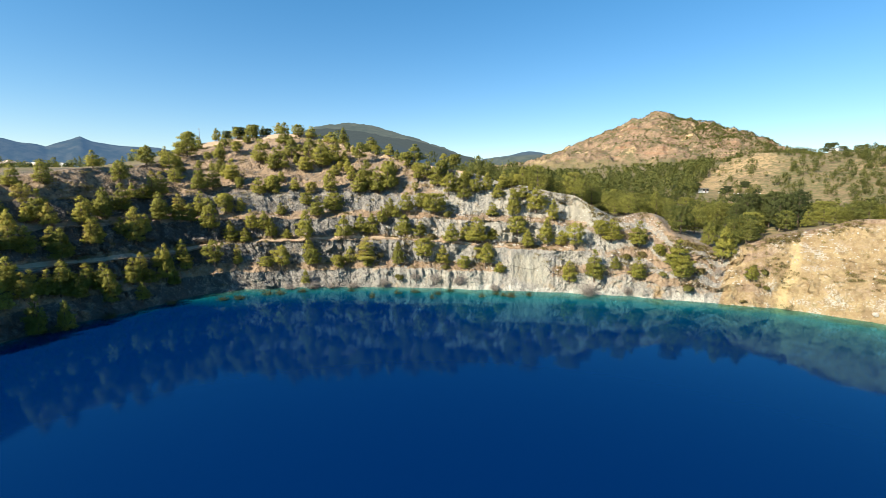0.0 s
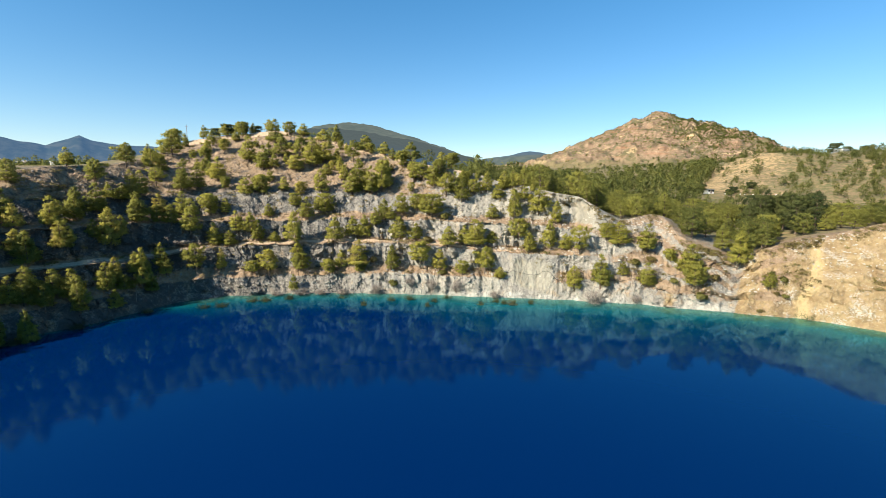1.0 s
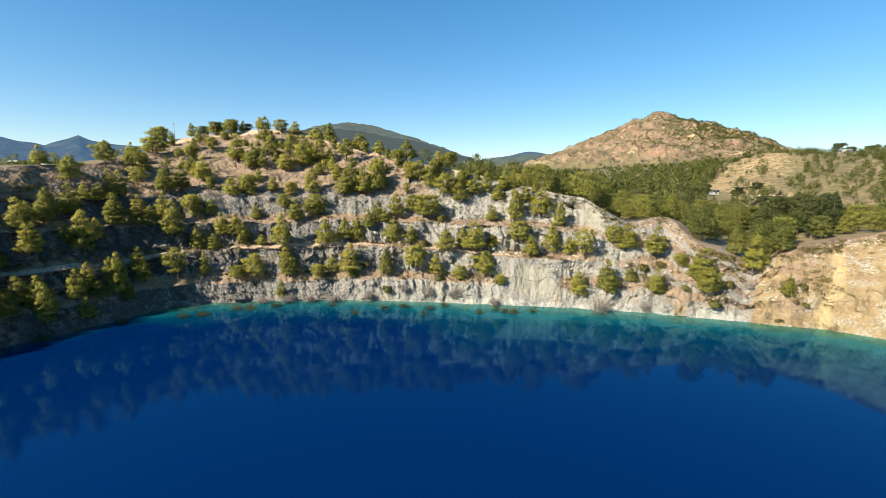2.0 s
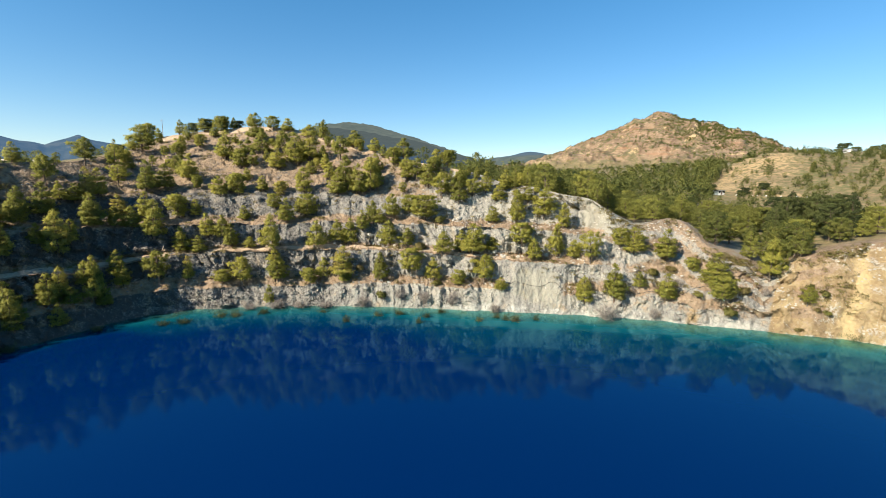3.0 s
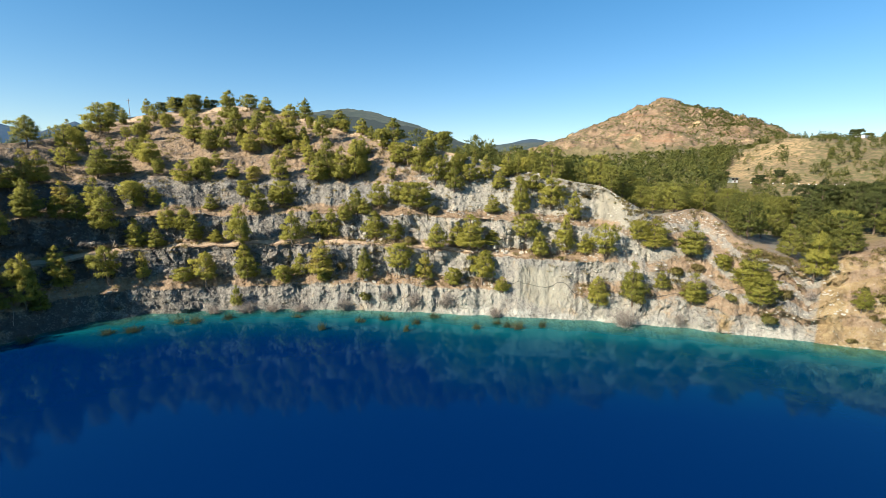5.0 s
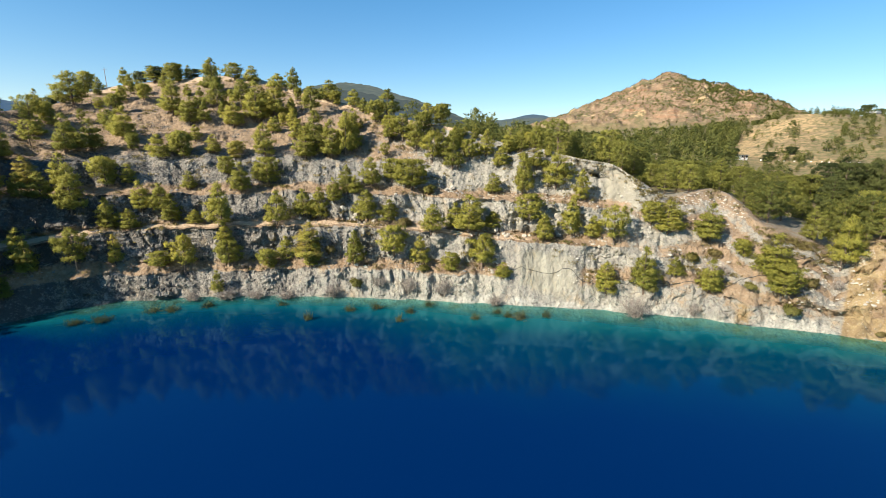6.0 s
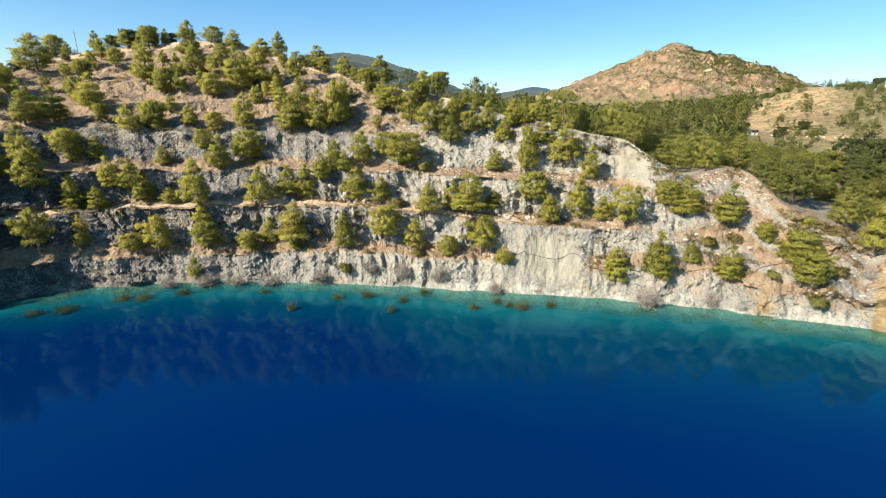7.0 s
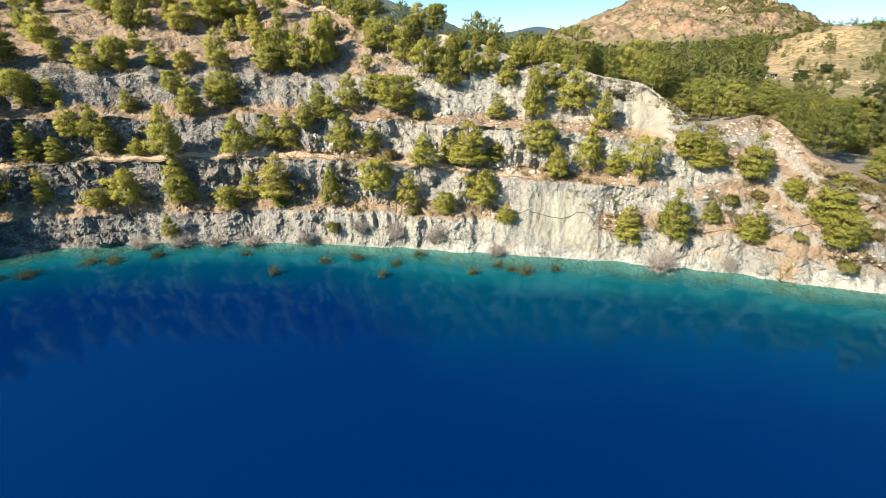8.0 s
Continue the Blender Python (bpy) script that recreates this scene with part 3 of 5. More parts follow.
put_attr(me, "slab", np.clip(ramp(TH, 5.5, 11.5) * (1 - ramp(TH, 12.5, 18.0)) * (1 - ramp(GK, 4.0, 5.3)) * ramp(GZ, 0.2, 3.2) + ramp(TH, 16.8, 20.0) * (1 - ramp(TH, 20.0, 24.0)) * ramp(GK, 6.2, 8.0) * (1 - ramp(GK, 10.2, 11)), 0, 1))
put_attr(me, "track", np.clip(ramp(GK, 5.15, 5.35) * (1 - ramp(GK, 5.75, 5.95)) * 1.25 * (1 - ramp(TH, 4, 14)) + 0.9 * ramp(GK, 10.75, 10.9) * (1 - ramp(GK, 11.05, 11.12)) * ramp(TH, -40, -36) * (1 - ramp(TH, -2, 6)), 0, 1))
put_attr(me, "bleach", ramp(GZ, -0.4, 0.1) * (1 - ramp(GZ - 1.6 * fbm(TH / 2.2, GZ / 5, 95, 3), 0.3, 1.9)) * (0.22 + 0.38 * ramp(TH, -22, 4)) * (1 - 0.8 * ramp(TH, 40, 43)) * ramp(TH, -50, -42) + 0.35 * ramp(TH, 40, 43) * ramp(GZ, -0.3, 0.0) * (1 - ramp(GZ, 0.12, 0.4)))
put_attr(me, "country", ramp(GK, 11.0, 11.3))
bare = np.zeros_like(GK)
for bt, br, wt, wd in ((20.4, 420, 1.7, 34), (22.6, 300, 1.0, 20), (25.2, 250, 0.9, 16), (34.5, 335, 2.0, 16), (31.5, 285, 1.5, 20), (39.5, 250, 2.0, 9), (35.5, 310, 4.2, 62), (47.5, 330, 2.5, 10), (51, 420, 3, 14)):
    bare = np.maximum(bare, np.exp(-((TH - bt) / wt) ** 2 - ((R_ - br) / wd) ** 2))
put_attr(me, "bare", bare * ramp(GK, 11.0, 11.3))
put_attr(me, "hill", np.clip(ramp(GZ, 62, 95) * ramp(R_, 900, 1100), 0, 1))
me.polygons.foreach_set("use_smooth", (GK[:-1].ravel() > 10.9))
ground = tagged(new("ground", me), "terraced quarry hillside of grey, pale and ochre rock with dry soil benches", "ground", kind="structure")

wth = np.arange(-180, 180, 1.0)
wr = (1 - np.linspace(1.0, 0.0, 64)[:, None] ** 2.2) * (shore_r(wth) + 2.5)[None, :]
wx, wy = CX + wr * np.sin(np.radians(wth)), CY + wr * np.cos(np.radians(wth))
me = grid_mesh("water", wx, wy, wr * 0, True)
bed = np.interp(shore_r(wth)[None, :] - wr, [0, 1.2, 4, 8, 14, 30, 60], [0.0, 0.7, 1.9, 4.2, 8.0, 14.0, 24.0])
put_attr(me, "depth", bed * (1 + 5 * (1 - ramp(wth, -50, -42)) + 0.45 * (1 - ramp(wth, -14, 0)))[None, :] + 0.5 * fbm(wx / 3, wy / 3, 91, 3))
me.materials.append(water_mat)
water = tagged(new("water", me), "deep blue flooded pit lake, turquoise along its shallow rocky edge", "lake", kind="structure")

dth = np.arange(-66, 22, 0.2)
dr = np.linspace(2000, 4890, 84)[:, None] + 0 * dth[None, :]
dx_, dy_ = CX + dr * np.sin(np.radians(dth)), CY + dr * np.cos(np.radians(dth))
# the mountains' haze is their material's own glow
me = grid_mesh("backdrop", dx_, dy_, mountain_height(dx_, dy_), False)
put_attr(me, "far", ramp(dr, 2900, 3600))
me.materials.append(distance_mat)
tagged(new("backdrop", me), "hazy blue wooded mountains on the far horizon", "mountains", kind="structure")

bpy.context.view_layer.update()


FAR_FIRST = int(np.argmax(R_.min(axis=1) >= 224.9))     # from here on the rows of the sheet are rings
RINGS = R_[FAR_FIRST:, 0]


def ground_z(x, y, top=400.0):
    """The height of the ground: between the rings far off, by a plumb line near by."""
    r = math.hypot(x - CX, y - CY)
    if r > RINGS[0]:
        t = math.degrees(math.atan2(x - CX, y - CY))
        j = min(max(int(np.searchsorted(COLS, t)) - 1, 0), len(COLS) - 2)
        i = min(int(np.searchsorted(RINGS, r)) - 1, len(RINGS) - 2)
        u, v = (t - COLS[j]) / (COLS[j + 1] - COLS[j]), (r - RINGS[i]) / (RINGS[i + 1] - RINGS[i])
        q = GZ[FAR_FIRST + i:FAR_FIRST + i + 2, j:j + 2]
        return float((q[0, 0] * (1 - u) + q[0, 1] * u) * (1 - v) + (q[1, 0] * (1 - u) + q[1, 1] * u) * v)
    hit, place, normal, _ = ground.ray_cast(Vector((x, y, top)), Vector((0, 0, -1)))
    return place.z if hit else 0.0


# ---------------------------------------------------------------- trees and shrubs
def blades(rng, centres, dirs, count, length, width):
    """Needle tufts: thin leaf triangles thrown out of each centre, mostly along its direction. Returns verts (n, 3)."""
    n = len(centres) * count
    c = np.repeat(centres, count, axis=0)
    d = np.repeat(dirs, count, axis=0) * 0.75 + rng.normal(0, 0.62, (n, 3))
    d /= np.linalg.norm(d, axis=1)[:, None] + 1e-6
    side = np.cross(d, rng.normal(0, 1, (n, 3)))
    side /= np.linalg.norm(side, axis=1)[:, None] + 1e-6
    ln = (length * rng.uniform(0.6, 1.25, n))[:, None]
    w = (width * rng.uniform(0.7, 1.3, n))[:, None]
    base = c + rng.normal(0, 0.33, (n, 3)) * length
    v = np.stack([base - side * w * 0.5, base + side * w * 0.5, base + d * ln], 1)
    return v.reshape(-1, 3)


def leaf_mesh(name, v, mat, centre_of, hubs=None):
    """Loose leaf triangles as a mesh, each turned to face out of its crown and shaded with the roundness of crown and clump."""
    t = v.reshape(-1, 3, 3)
    mid = t.mean(axis=1)
    out = mid - centre_of(mid)
    out /= np.linalg.norm(out, axis=1)[:, None] + 1e-6
    if hubs is not None:
        puff = mid - hubs
        puff /= np.linalg.norm(puff, axis=1)[:, None] + 1e-6
        out = out * 0.45 + puff * 0.75
        out /= np.linalg.norm(out, axis=1)[:, None] + 1e-6
    n = np.cross(t[:, 1] - t[:, 0], t[:, 2] - t[:, 0])
    n /= np.linalg.norm(n, axis=1)[:, None] + 1e-9
    flip = (n * out).sum(axis=1) < 0
    t[flip] = t[flip][:, [0, 2, 1]]
    n[flip] *= -1
    nn = out * 0.9 + n * 0.28
    nn /= np.linalg.norm(nn, axis=1)[:, None] + 1e-9
    me = raw_mesh(name, t.reshape(-1, 3), tri_faces(v), 3)
    me.materials.append(mat)
    me.polygons.foreach_set("use_smooth", np.ones(len(me.polygons), bool))
    me.attributes.new("custom_normal", "FLOAT_VECTOR", "POINT").data.foreach_set("vector", np.repeat(nn, 3, axis=0).astype(np.float32).ravel())
    return me


def tri_faces(verts):
    return np.arange(len(verts)).reshape(-1, 3)


def limb(bm, a, b, ra, rb, sides=5):
    """A tapered stick from a to b."""
    a, b = Vector(a), Vector(b)
    q = (b - a).to_track_quat("Z", "Y")
    rings = []
    for p, r in ((a, ra), (b, rb)):
        rings.append([bm.verts.new(p + q @ Vector((r * math.cos(2 * math.pi * i / sides), r * math.sin(2 * math.pi * i / sides), 0))) for i in range(sides)])
    for i in range(sides):
        bm.faces.new((rings[0][i], rings[0][(i + 1) % sides], rings[1][(i + 1) % sides], rings[1][i]))
    bm.faces.new(rings[1])


def pine_form(seed, height, radius, kind, gap=0.66):
    """A pine in whorls: its limbs as (root, tip, share), and the foliage clumps: centres, sizes and the ways they point."""
    rng = np.random.default_rng(seed)
    lean = rng.normal(0, 0.03, 2)
    sticks, hubs, sizes, outs = [], [], [], []
    bare = {"cone": 0.08, "round": 0.12, "open": 0.20}[kind]
    tiers = max(5, int(height * (1 - bare) / gap))
    lop = rng.uniform(0, 2 * math.pi)
    for i in range(tiers):
        g = (i + rng.uniform(0.25, 0.75)) / tiers
        f = bare + (0.96 - bare) * g
        if kind == "cone":
            reach = radius * (1 - g) ** 0.75 * (0.70 + 0.30 * min(1, g * 5))
        elif kind == "round":
            reach = radius * math.sqrt(max(0.04, 1 - ((g - 0.38) / 0.66) ** 2)) * (0.72 + 0.28 * min(1, g * 4))
        else:
            reach = radius * (0.58 + 0.42 * math.sin(math.pi * min(1, g * 1.1))) * min(1, (1 - g) * 2.8 + 0.15)
        spokes = max(3, int((6 if kind != "open" else 4.6) * (0.55 + 0.5 * reach / radius) + 0.5))
        a0 = rng.uniform(0, 2 * math.pi)
        for j in range(spokes):
            ang = a0 + 2 * math.pi * (j + rng.uniform(-0.3, 0.3)) / spokes
            ln = reach * rng.uniform(0.70, 1.15) * (1 + 0.16 * math.cos(ang - lop))
            if rng.random() < (0.08 if kind != "open" else 0.2):
                ln *= 0.5
            out = np.array([math.cos(ang), math.sin(ang), rng.uniform(0.0, 0.30) + 0.5 * g])
            side = np.array([-math.sin(ang), math.cos(ang), 0])
            root = np.array([lean[0] * height * f, lean[1] * height * f, height * f])
            sticks.append((root, root + out * ln, g))
            for u, w in ((1.0, 0.0), (0.74, 0.30), (0.70, -0.32), (0.45, 0.10)):
                if (w and ln < 0.7) or (u < 0.5 and (ln < 1.2 or rng.random() < 0.35)):
                    continue
                c = root + out * ln * (u - 0.08) + side * w * ln * rng.uniform(0.6, 1.25) + rng.normal(0, 0.07, 3)
                c[2] = min(max(c[2], 0.25), height * 0.97)
                hubs.append(c)
                sizes.append((0.19 + 0.17 * ln / radius) * rng.uniform(0.7, 1.3))
                outs.append(out + side * w)
    for k in range(3):
        hubs.append(np.array([lean[0] * height, lean[1] * height, height * (0.90 + 0.035 * k)]) + rng.normal(0, 0.04, 3))
        sizes.append(0.24 - 0.04 * k)
        outs.append(np.array([0, 0, 1.0]))
    return lean, sticks, np.array(hubs), np.array(sizes), np.array(outs)


def make_pine(seed, height, radius, kind, tuft=11, label="", name="pine_tree", mat=None, group="pines of the quarry"):
    lean, sticks, hubs, sizes, outs = pine_form(seed, height, radius, kind)
    rng = np.random.default_rng(seed + 500)
    top = new(name)
    bm = bmesh.new()
    girth = 0.020 * height + 0.035
    prev, pr = Vector((0, 0, -0.5)), girth
    for i in range(1, 6):
        f = i / 5 * 0.93
        p = Vector((lean[0] * height * f + rng.normal(0, 0.03), lean[1] * height * f + rng.normal(0, 0.03), height * f))
        r = girth * (1 - f) + 0.012
        limb(bm, prev, p, pr, r, 7)
        prev, pr = p, r
    for root, tip, g in sticks:
        limb(bm, root, root + (tip - root) * 0.85, 0.036 * (1.25 - g), 0.010, 4)
    # dead lower branches
    for _ in range(9):
        a, z = rng.uniform(0, 2 * math.pi), height * rng.uniform(0.03, 0.2)
        d = Vector((math.cos(a), math.sin(a), rng.uniform(-0.1, 0.3))) * radius * rng.uniform(0.3, 0.6)
        limb(bm, Vector((0, 0, z)), Vector((0, 0, z)) + d, 0.022, 0.008, 4)
    part("trunk", bm, bark_mat, top)
    # each clump: tufts over a flattened ball, denser on its upper side
    count = np.maximum(6, (sizes / 0.34) ** 2 * 20).astype(int)
    hub, size, way = np.repeat(hubs, count, axis=0), np.repeat(sizes, count), np.repeat(outs, count, axis=0)
    d = rng.normal(0, 1, (len(hub), 3)) + way * 0.45 + np.array([0, 0, 0.35])
    d /= np.linalg.norm(d, axis=1)[:, None]
    cs = hub + d * (size * rng.uniform(0.45, 1.0, len(hub)))[:, None] * np.array([1.0, 1.0, 0.66])
    per = max(3, tuft // 3)
    v = blades(rng, cs, d + np.array([0, 0, 0.25]), per, 0.30, 0.075)
    me = leaf_mesh("crown", v, mat or needle_mat, lambda p: np.stack([p[:, 0] * 0.15, p[:, 1] * 0.15, p[:, 2] * 0.75 + height * 0.02], 1), np.repeat(hub, per, axis=0))
    new("crown", me).parent = top
    return tagged(top, label, "tree", group)


def make_bush(name, seed, mat, size=1.0, flat=0.8, label="", group="", leaf=0.16, count=90, tuft=14):
    """A round, uneven shrub about a metre across with a few stems."""
    rng = np.random.default_rng(seed)
    top = new(name)
    bm = bmesh.new()
    cs, ds = [], []
    lobes = [(rng.normal(0, 0.22, 2), rng.uniform(0.3, 0.75)) for _ in range(7)]
    for off, h in lobes:
        limb(bm, (0, 0, -0.2), (off[0], off[1], h * flat), 0.035, 0.012, 5)
    for _ in range(count):
        off, h = lobes[rng.integers(len(lobes))]
        d = rng.normal(0, 1, 3)
        d[2] = abs(d[2]) * 0.9 - 0.25
        d /= np.linalg.norm(d)
        c = np.array([off[0], off[1], h * flat * 0.75]) + d * np.array([0.30, 0.30, 0.26]) * rng.uniform(0.55, 1.05)
        c[2] = max(c[2], 0.03)
        cs.append(c * size)
        ds.append(d)
    part("stems", bm, bark_mat, top)
    v = blades(rng, np.array(cs), np.array(ds), tuft, leaf, leaf * 0.42)
    me = leaf_mesh("leaves", v, mat, lambda p: p * np.array([[0.1, 0.1, 0.3]]))
    new("leaves", me).parent = top
    return tagged(top, label, "shrub", group)


def make_dead_shrub(seed, label, name="dead_shrub", mat=None, category="dead shrub", group="dead shrubs by the water", stems=26, twigs=9):
    """Bare grey twigs fanning up from a few stems."""
    rng = np.random.default_rng(seed)
    bm = bmesh.new()
    for i in range(stems):
        a, t = rng.uniform(0, 2 * math.pi), rng.uniform(0.1, 1.3)
        d = Vector((math.cos(a) * t, math.sin(a) * t, 1)).normalized()
        b = d * rng.uniform(0.45, 0.75)
        limb(bm, Vector((0, 0, -0.15)), b, 0.020, 0.012, 4)
        for j in range(twigs):
            u = rng.uniform(0.35, 1.0)
            e = b * u + Vector(rng.normal(0, 0.24, 3)) + Vector((0, 0, 0.26))
            limb(bm, b * u, e, 0.011, 0.006, 3)
            for k in range(3):
                w = e * rng.uniform(0.8, 1.0)
                limb(bm, w, w + Vector(rng.normal(0, 0.13, 3)) + Vector((0, 0, 0.08)), 0.009, 0.005, 3)
    me = bpy.data.meshes.new(name)
    bm.to_mesh(me)
    bm.free()
    me.materials.append(mat or dead_mat)
    return tagged(new(name, me), label, category, group)


PINE_LABELS = {
    "cone": "young olive-green pine on a stony quarry bench",
    "round": "bushy rounded olive-green pine on dry quarry soil",
    "open": "sparse spreading pine with open yellowish-green crown",
}
PINES = []
for i, (kind, h, r) in enumerate((("cone", 6.0, 2.1), ("cone", 5.4, 1.9), ("cone", 5.0, 2.2), ("cone", 6.5, 2.0), ("round", 5.5, 2.3), ("open", 6.0, 2.1), ("cone", 5.8, 2.3), ("round", 4.6, 2.0), ("open", 5.4, 2.3))):
    PINES.append((make_pine(40 + i, h, r, kind, 12, PINE_LABELS[kind]), h, 2 * r, kind))
SHRUBS = [make_bush("shrub", 70 + i, scrub_mat, 1.0, 0.85, "low olive-green shrub on bare quarry rock", "shrubs of the quarry", 0.11, 190, 14) for i in range(3)]
OAKS = [make_pine(80 + i, 4.0, 2.0, "round", 12, "dark green rounded evergreen tree on the dry ridge", "evergreen_tree", oak_mat, "evergreens of the ridge") for i in range(2)]
DEAD = [make_dead_shrub(90 + i, "bare grey dead shrub rooted at the waterline") for i in range(3)]
used = set()


def place(src, x, y, z, sx, sz, turn):
    """Puts the tree itself the first time, later a copy."""
    m = Matrix.LocRotScale((x, y, z), Euler((0, 0, turn)), (sx, sx, sz))
    if src.name in used:
        k = src.scale
        return copy_thing(src, m @ Matrix.Diagonal((1 / k[0], 1 / k[1], 1 / k[2], 1)))
    used.add(src.name)
    src.matrix_basis = m
    return src


# x, y, height and width of each tree, bench by bench
QUARRY_TREES = []
QUARRY_TREES.append([(-71.2, 107.9, 5.6, 4.7), (-68.9, 112.9, 5.4, 4), (-64.3, 107.1, 4.2, 3.8), (-59, 107.5, 6.5, 3.8), (-57.1, 110.6, 5.3, 4.4), (-54.4, 115.2, 5.8, 4.4), (-64.7, 99.2, 5.7, 3.3), (-65.6, 97.7, 3.6, 4), (-62.2, 88.9, 8.3, 4.7), (-59.5, 99.9, 4.3, 3.7), (-55.7, 101.9, 5.3, 3.6), (-52.8, 99.3, 7.9, 4.6), (-49.7, 94.9, 6.2, 4.4), (-51.5, 105.5, 4.6, 4), (-48.9, 106.9, 3.4, 2.9), (-48.6, 100.8, 5, 3.6), (-45.4, 100.8, 3.4, 3), (-45.1, 103.6, 4.8, 3.7), (-42.1, 104.1, 4.6, 3.7), (-40.4, 103.8, 4.6, 3.5), (-56.3, 98.5, 4.3, 3.5), (-60.7, 94.4, 3.1, 2.5), (-58.2, 96.8, 3.8, 3), (-45.9, 97.5, 4.7, 2.3)])
QUARRY_TREES.append([(-55.6, 87.1, 7.7, 3.4), (-58.4, 82, 5.2, 3.7), (-57, 84.2, 2.8, 3.4), (-39.8, 98.5, 2.6, 3.1), (-36.6, 99.3, 5.9, 4.2), (-46, 111.5, 4.2, 4), (-44.4, 113.1, 3.8, 3.6), (-51, 125.3, 6.9, 5.1), (-45.9, 122, 6.2, 4.4), (-72.2, 127.1, 6.5, 7.3), (-70.6, 140.6, 3.9, 2.7), (-64.8, 142.8, 3.7, 4.9), (-61.3, 143, 3.1, 2.8)])
QUARRY_TREES.append([(-56.7, 143.2, 3.1, 2.2), (-46.8, 134, 6.9, 5.1), (-45.1, 141.1, 3.6, 3.9), (-41.2, 140.8, 3.6, 3.9), (-42.5, 117, 3, 2.5), (-37.7, 122.5, 5.5, 4.4), (-33.8, 124.7, 7.7, 6.1), (-31, 126.4, 7, 5.4), (-38.3, 128.1, 5.7, 4.9), (-42.9, 127.6, 6, 4.9), (-29, 115.1, 5.8, 4.6), (-34.2, 114.3, 3.1, 2.9), (-27.3, 111.1, 4.9, 4.2), (-29.1, 111.4, 3.3, 3.1), (-34.1, 110.8, 3.3, 3), (-30.9, 108.1, 5.1, 3.9), (-31.8, 102.6, 7.1, 4.5), (-36.7, 103.9, 2.4, 2.6), (-23.6, 104.1, 5.5, 4.6), (-19.8, 106.6, 4.7, 4.1), (-17.1, 106.8, 5.3, 3.6), (-14.8, 106.9, 4.1, 3.2), (-21.7, 115.1, 5.8, 4.9), (-20, 116, 9.8, 4.7)])
QUARRY_TREES.append([(-26, 122.5, 3.9, 3.1), (-23.5, 126.2, 5.6, 4.6), (-14.6, 116.2, 7.6, 4.7), (-16.9, 115.3, 6.8, 4.1), (-13.7, 118.4, 6.5, 4.5), (-42.4, 112.5, 4.5, 3.8), (-39.5, 108.2, 3.1, 2.7)])
QUARRY_TREES.append([(-12.8, 108.7, 5, 3.7), (-9, 110.6, 4.9, 4.2), (-11.6, 108.2, 3.2, 2.7), (-9.1, 106.5, 5.3, 4.7), (-5.6, 105.7, 3.8, 3.8), (-2.8, 104.4, 2.2, 2.9), (-2, 109.8, 5.1, 6), (-5.6, 112, 4, 4), (1, 109.2, 2.1, 2.5), (-4.3, 119.1, 5, 4.3), (-1.7, 117.6, 6, 4.7), (-7.1, 122.5, 3.6, 3.9), (1.4, 114.5, 5.8, 3.9), (3.5, 114.9, 5.1, 3.6), (-17.7, 101.6, 6.2, 5), (-21.7, 102.6, 4.1, 3.7), (-14.5, 102.3, 2.2, 1.7), (-30.2, 100.5, 4, 4), (-31.2, 102, 3, 2.8), (-23.8, 100.4, 3, 3), (-10.6, 101, 5.6, 3.4), (-17.5, 101, 2.4, 2.8), (-4.2, 101.3, 4.8, 4.5), (0.1, 101.1, 4.5, 3.6)])
QUARRY_TREES.append([(0.7, 99.7, 1.4, 2.3), (-30.8, 97.6, 3.7, 2.1), (-9.8, 99.1, 2.1, 2.3)])
QUARRY_TREES.append([(-30.7, 137.9, 5.3, 3.3), (-21.6, 133, 4.3, 4.8), (-15.5, 130.5, 3.6, 3.9), (-8.2, 126.5, 5.1, 5.9), (-0, 123.2, 3.9, 3.4), (2.6, 122.4, 3.9, 3.6), (-34.8, 139.5, 3.3, 5.4), (1.6, 102.8, 4.5, 4.3), (7.7, 103.8, 6.1, 6.1), (5.5, 105.7, 4.2, 3.8), (11.6, 104.7, 2.9, 3.5), (9.7, 100, 5.7, 4.9), (4.9, 99.2, 3.1, 2.9), (12.9, 98.1, 2.5, 2.9), (5, 112.6, 5.2, 4), (11.9, 109, 3.4, 3.4), (11.1, 115.2, 4.9, 3.9), (13.5, 113.7, 3.6, 3.6), (8.1, 114.1, 3.6, 3.4), (17, 109.1, 6.9, 3.9), (23, 110.1, 6.3, 5.6), (17.6, 104.2, 4.6, 4.6), (19.3, 101.5, 4.3, 3.4), (26.2, 106.4, 5.3, 3.4)])
QUARRY_TREES.append([(24.5, 103.3, 6.3, 3.9), (27.5, 102.3, 3.7, 3), (30, 99.8, 6.3, 4.8)])
QUARRY_TREES.append([(28, 95.8, 4.8, 4), (33.1, 94.8, 6.4, 4.4), (37.7, 95.6, 3, 2.6), (34, 94, 1.6, 1.8), (36.2, 101.6, 3.6, 3.6), (38.5, 100.7, 5.1, 5.1), (44.2, 99.4, 5.8, 5), (42, 93.8, 4.9, 3.9), (40.8, 97.2, 2, 2.4), (44.5, 97.5, 1.8, 2), (47.7, 96, 2.6, 2.4), (50, 93, 6.2, 5.6), (49.2, 89.6, 4.5, 4.3), (50.3, 88.8, 2, 2.4), (53.6, 90.3, 1.9, 1.7), (46.7, 92, 1.5, 1.7), (59.4, 92.9, 7.1, 4.4), (61.4, 86.6, 3.2, 2.7), (64.2, 86.6, 1.9, 1.6), (59.4, 85.3, 1.1, 1.2), (62.5, 85.8, 1.1, 1.1), (63.8, 85.5, 1.2, 1.4), (63, 88.5, 1.3, 1.5)])
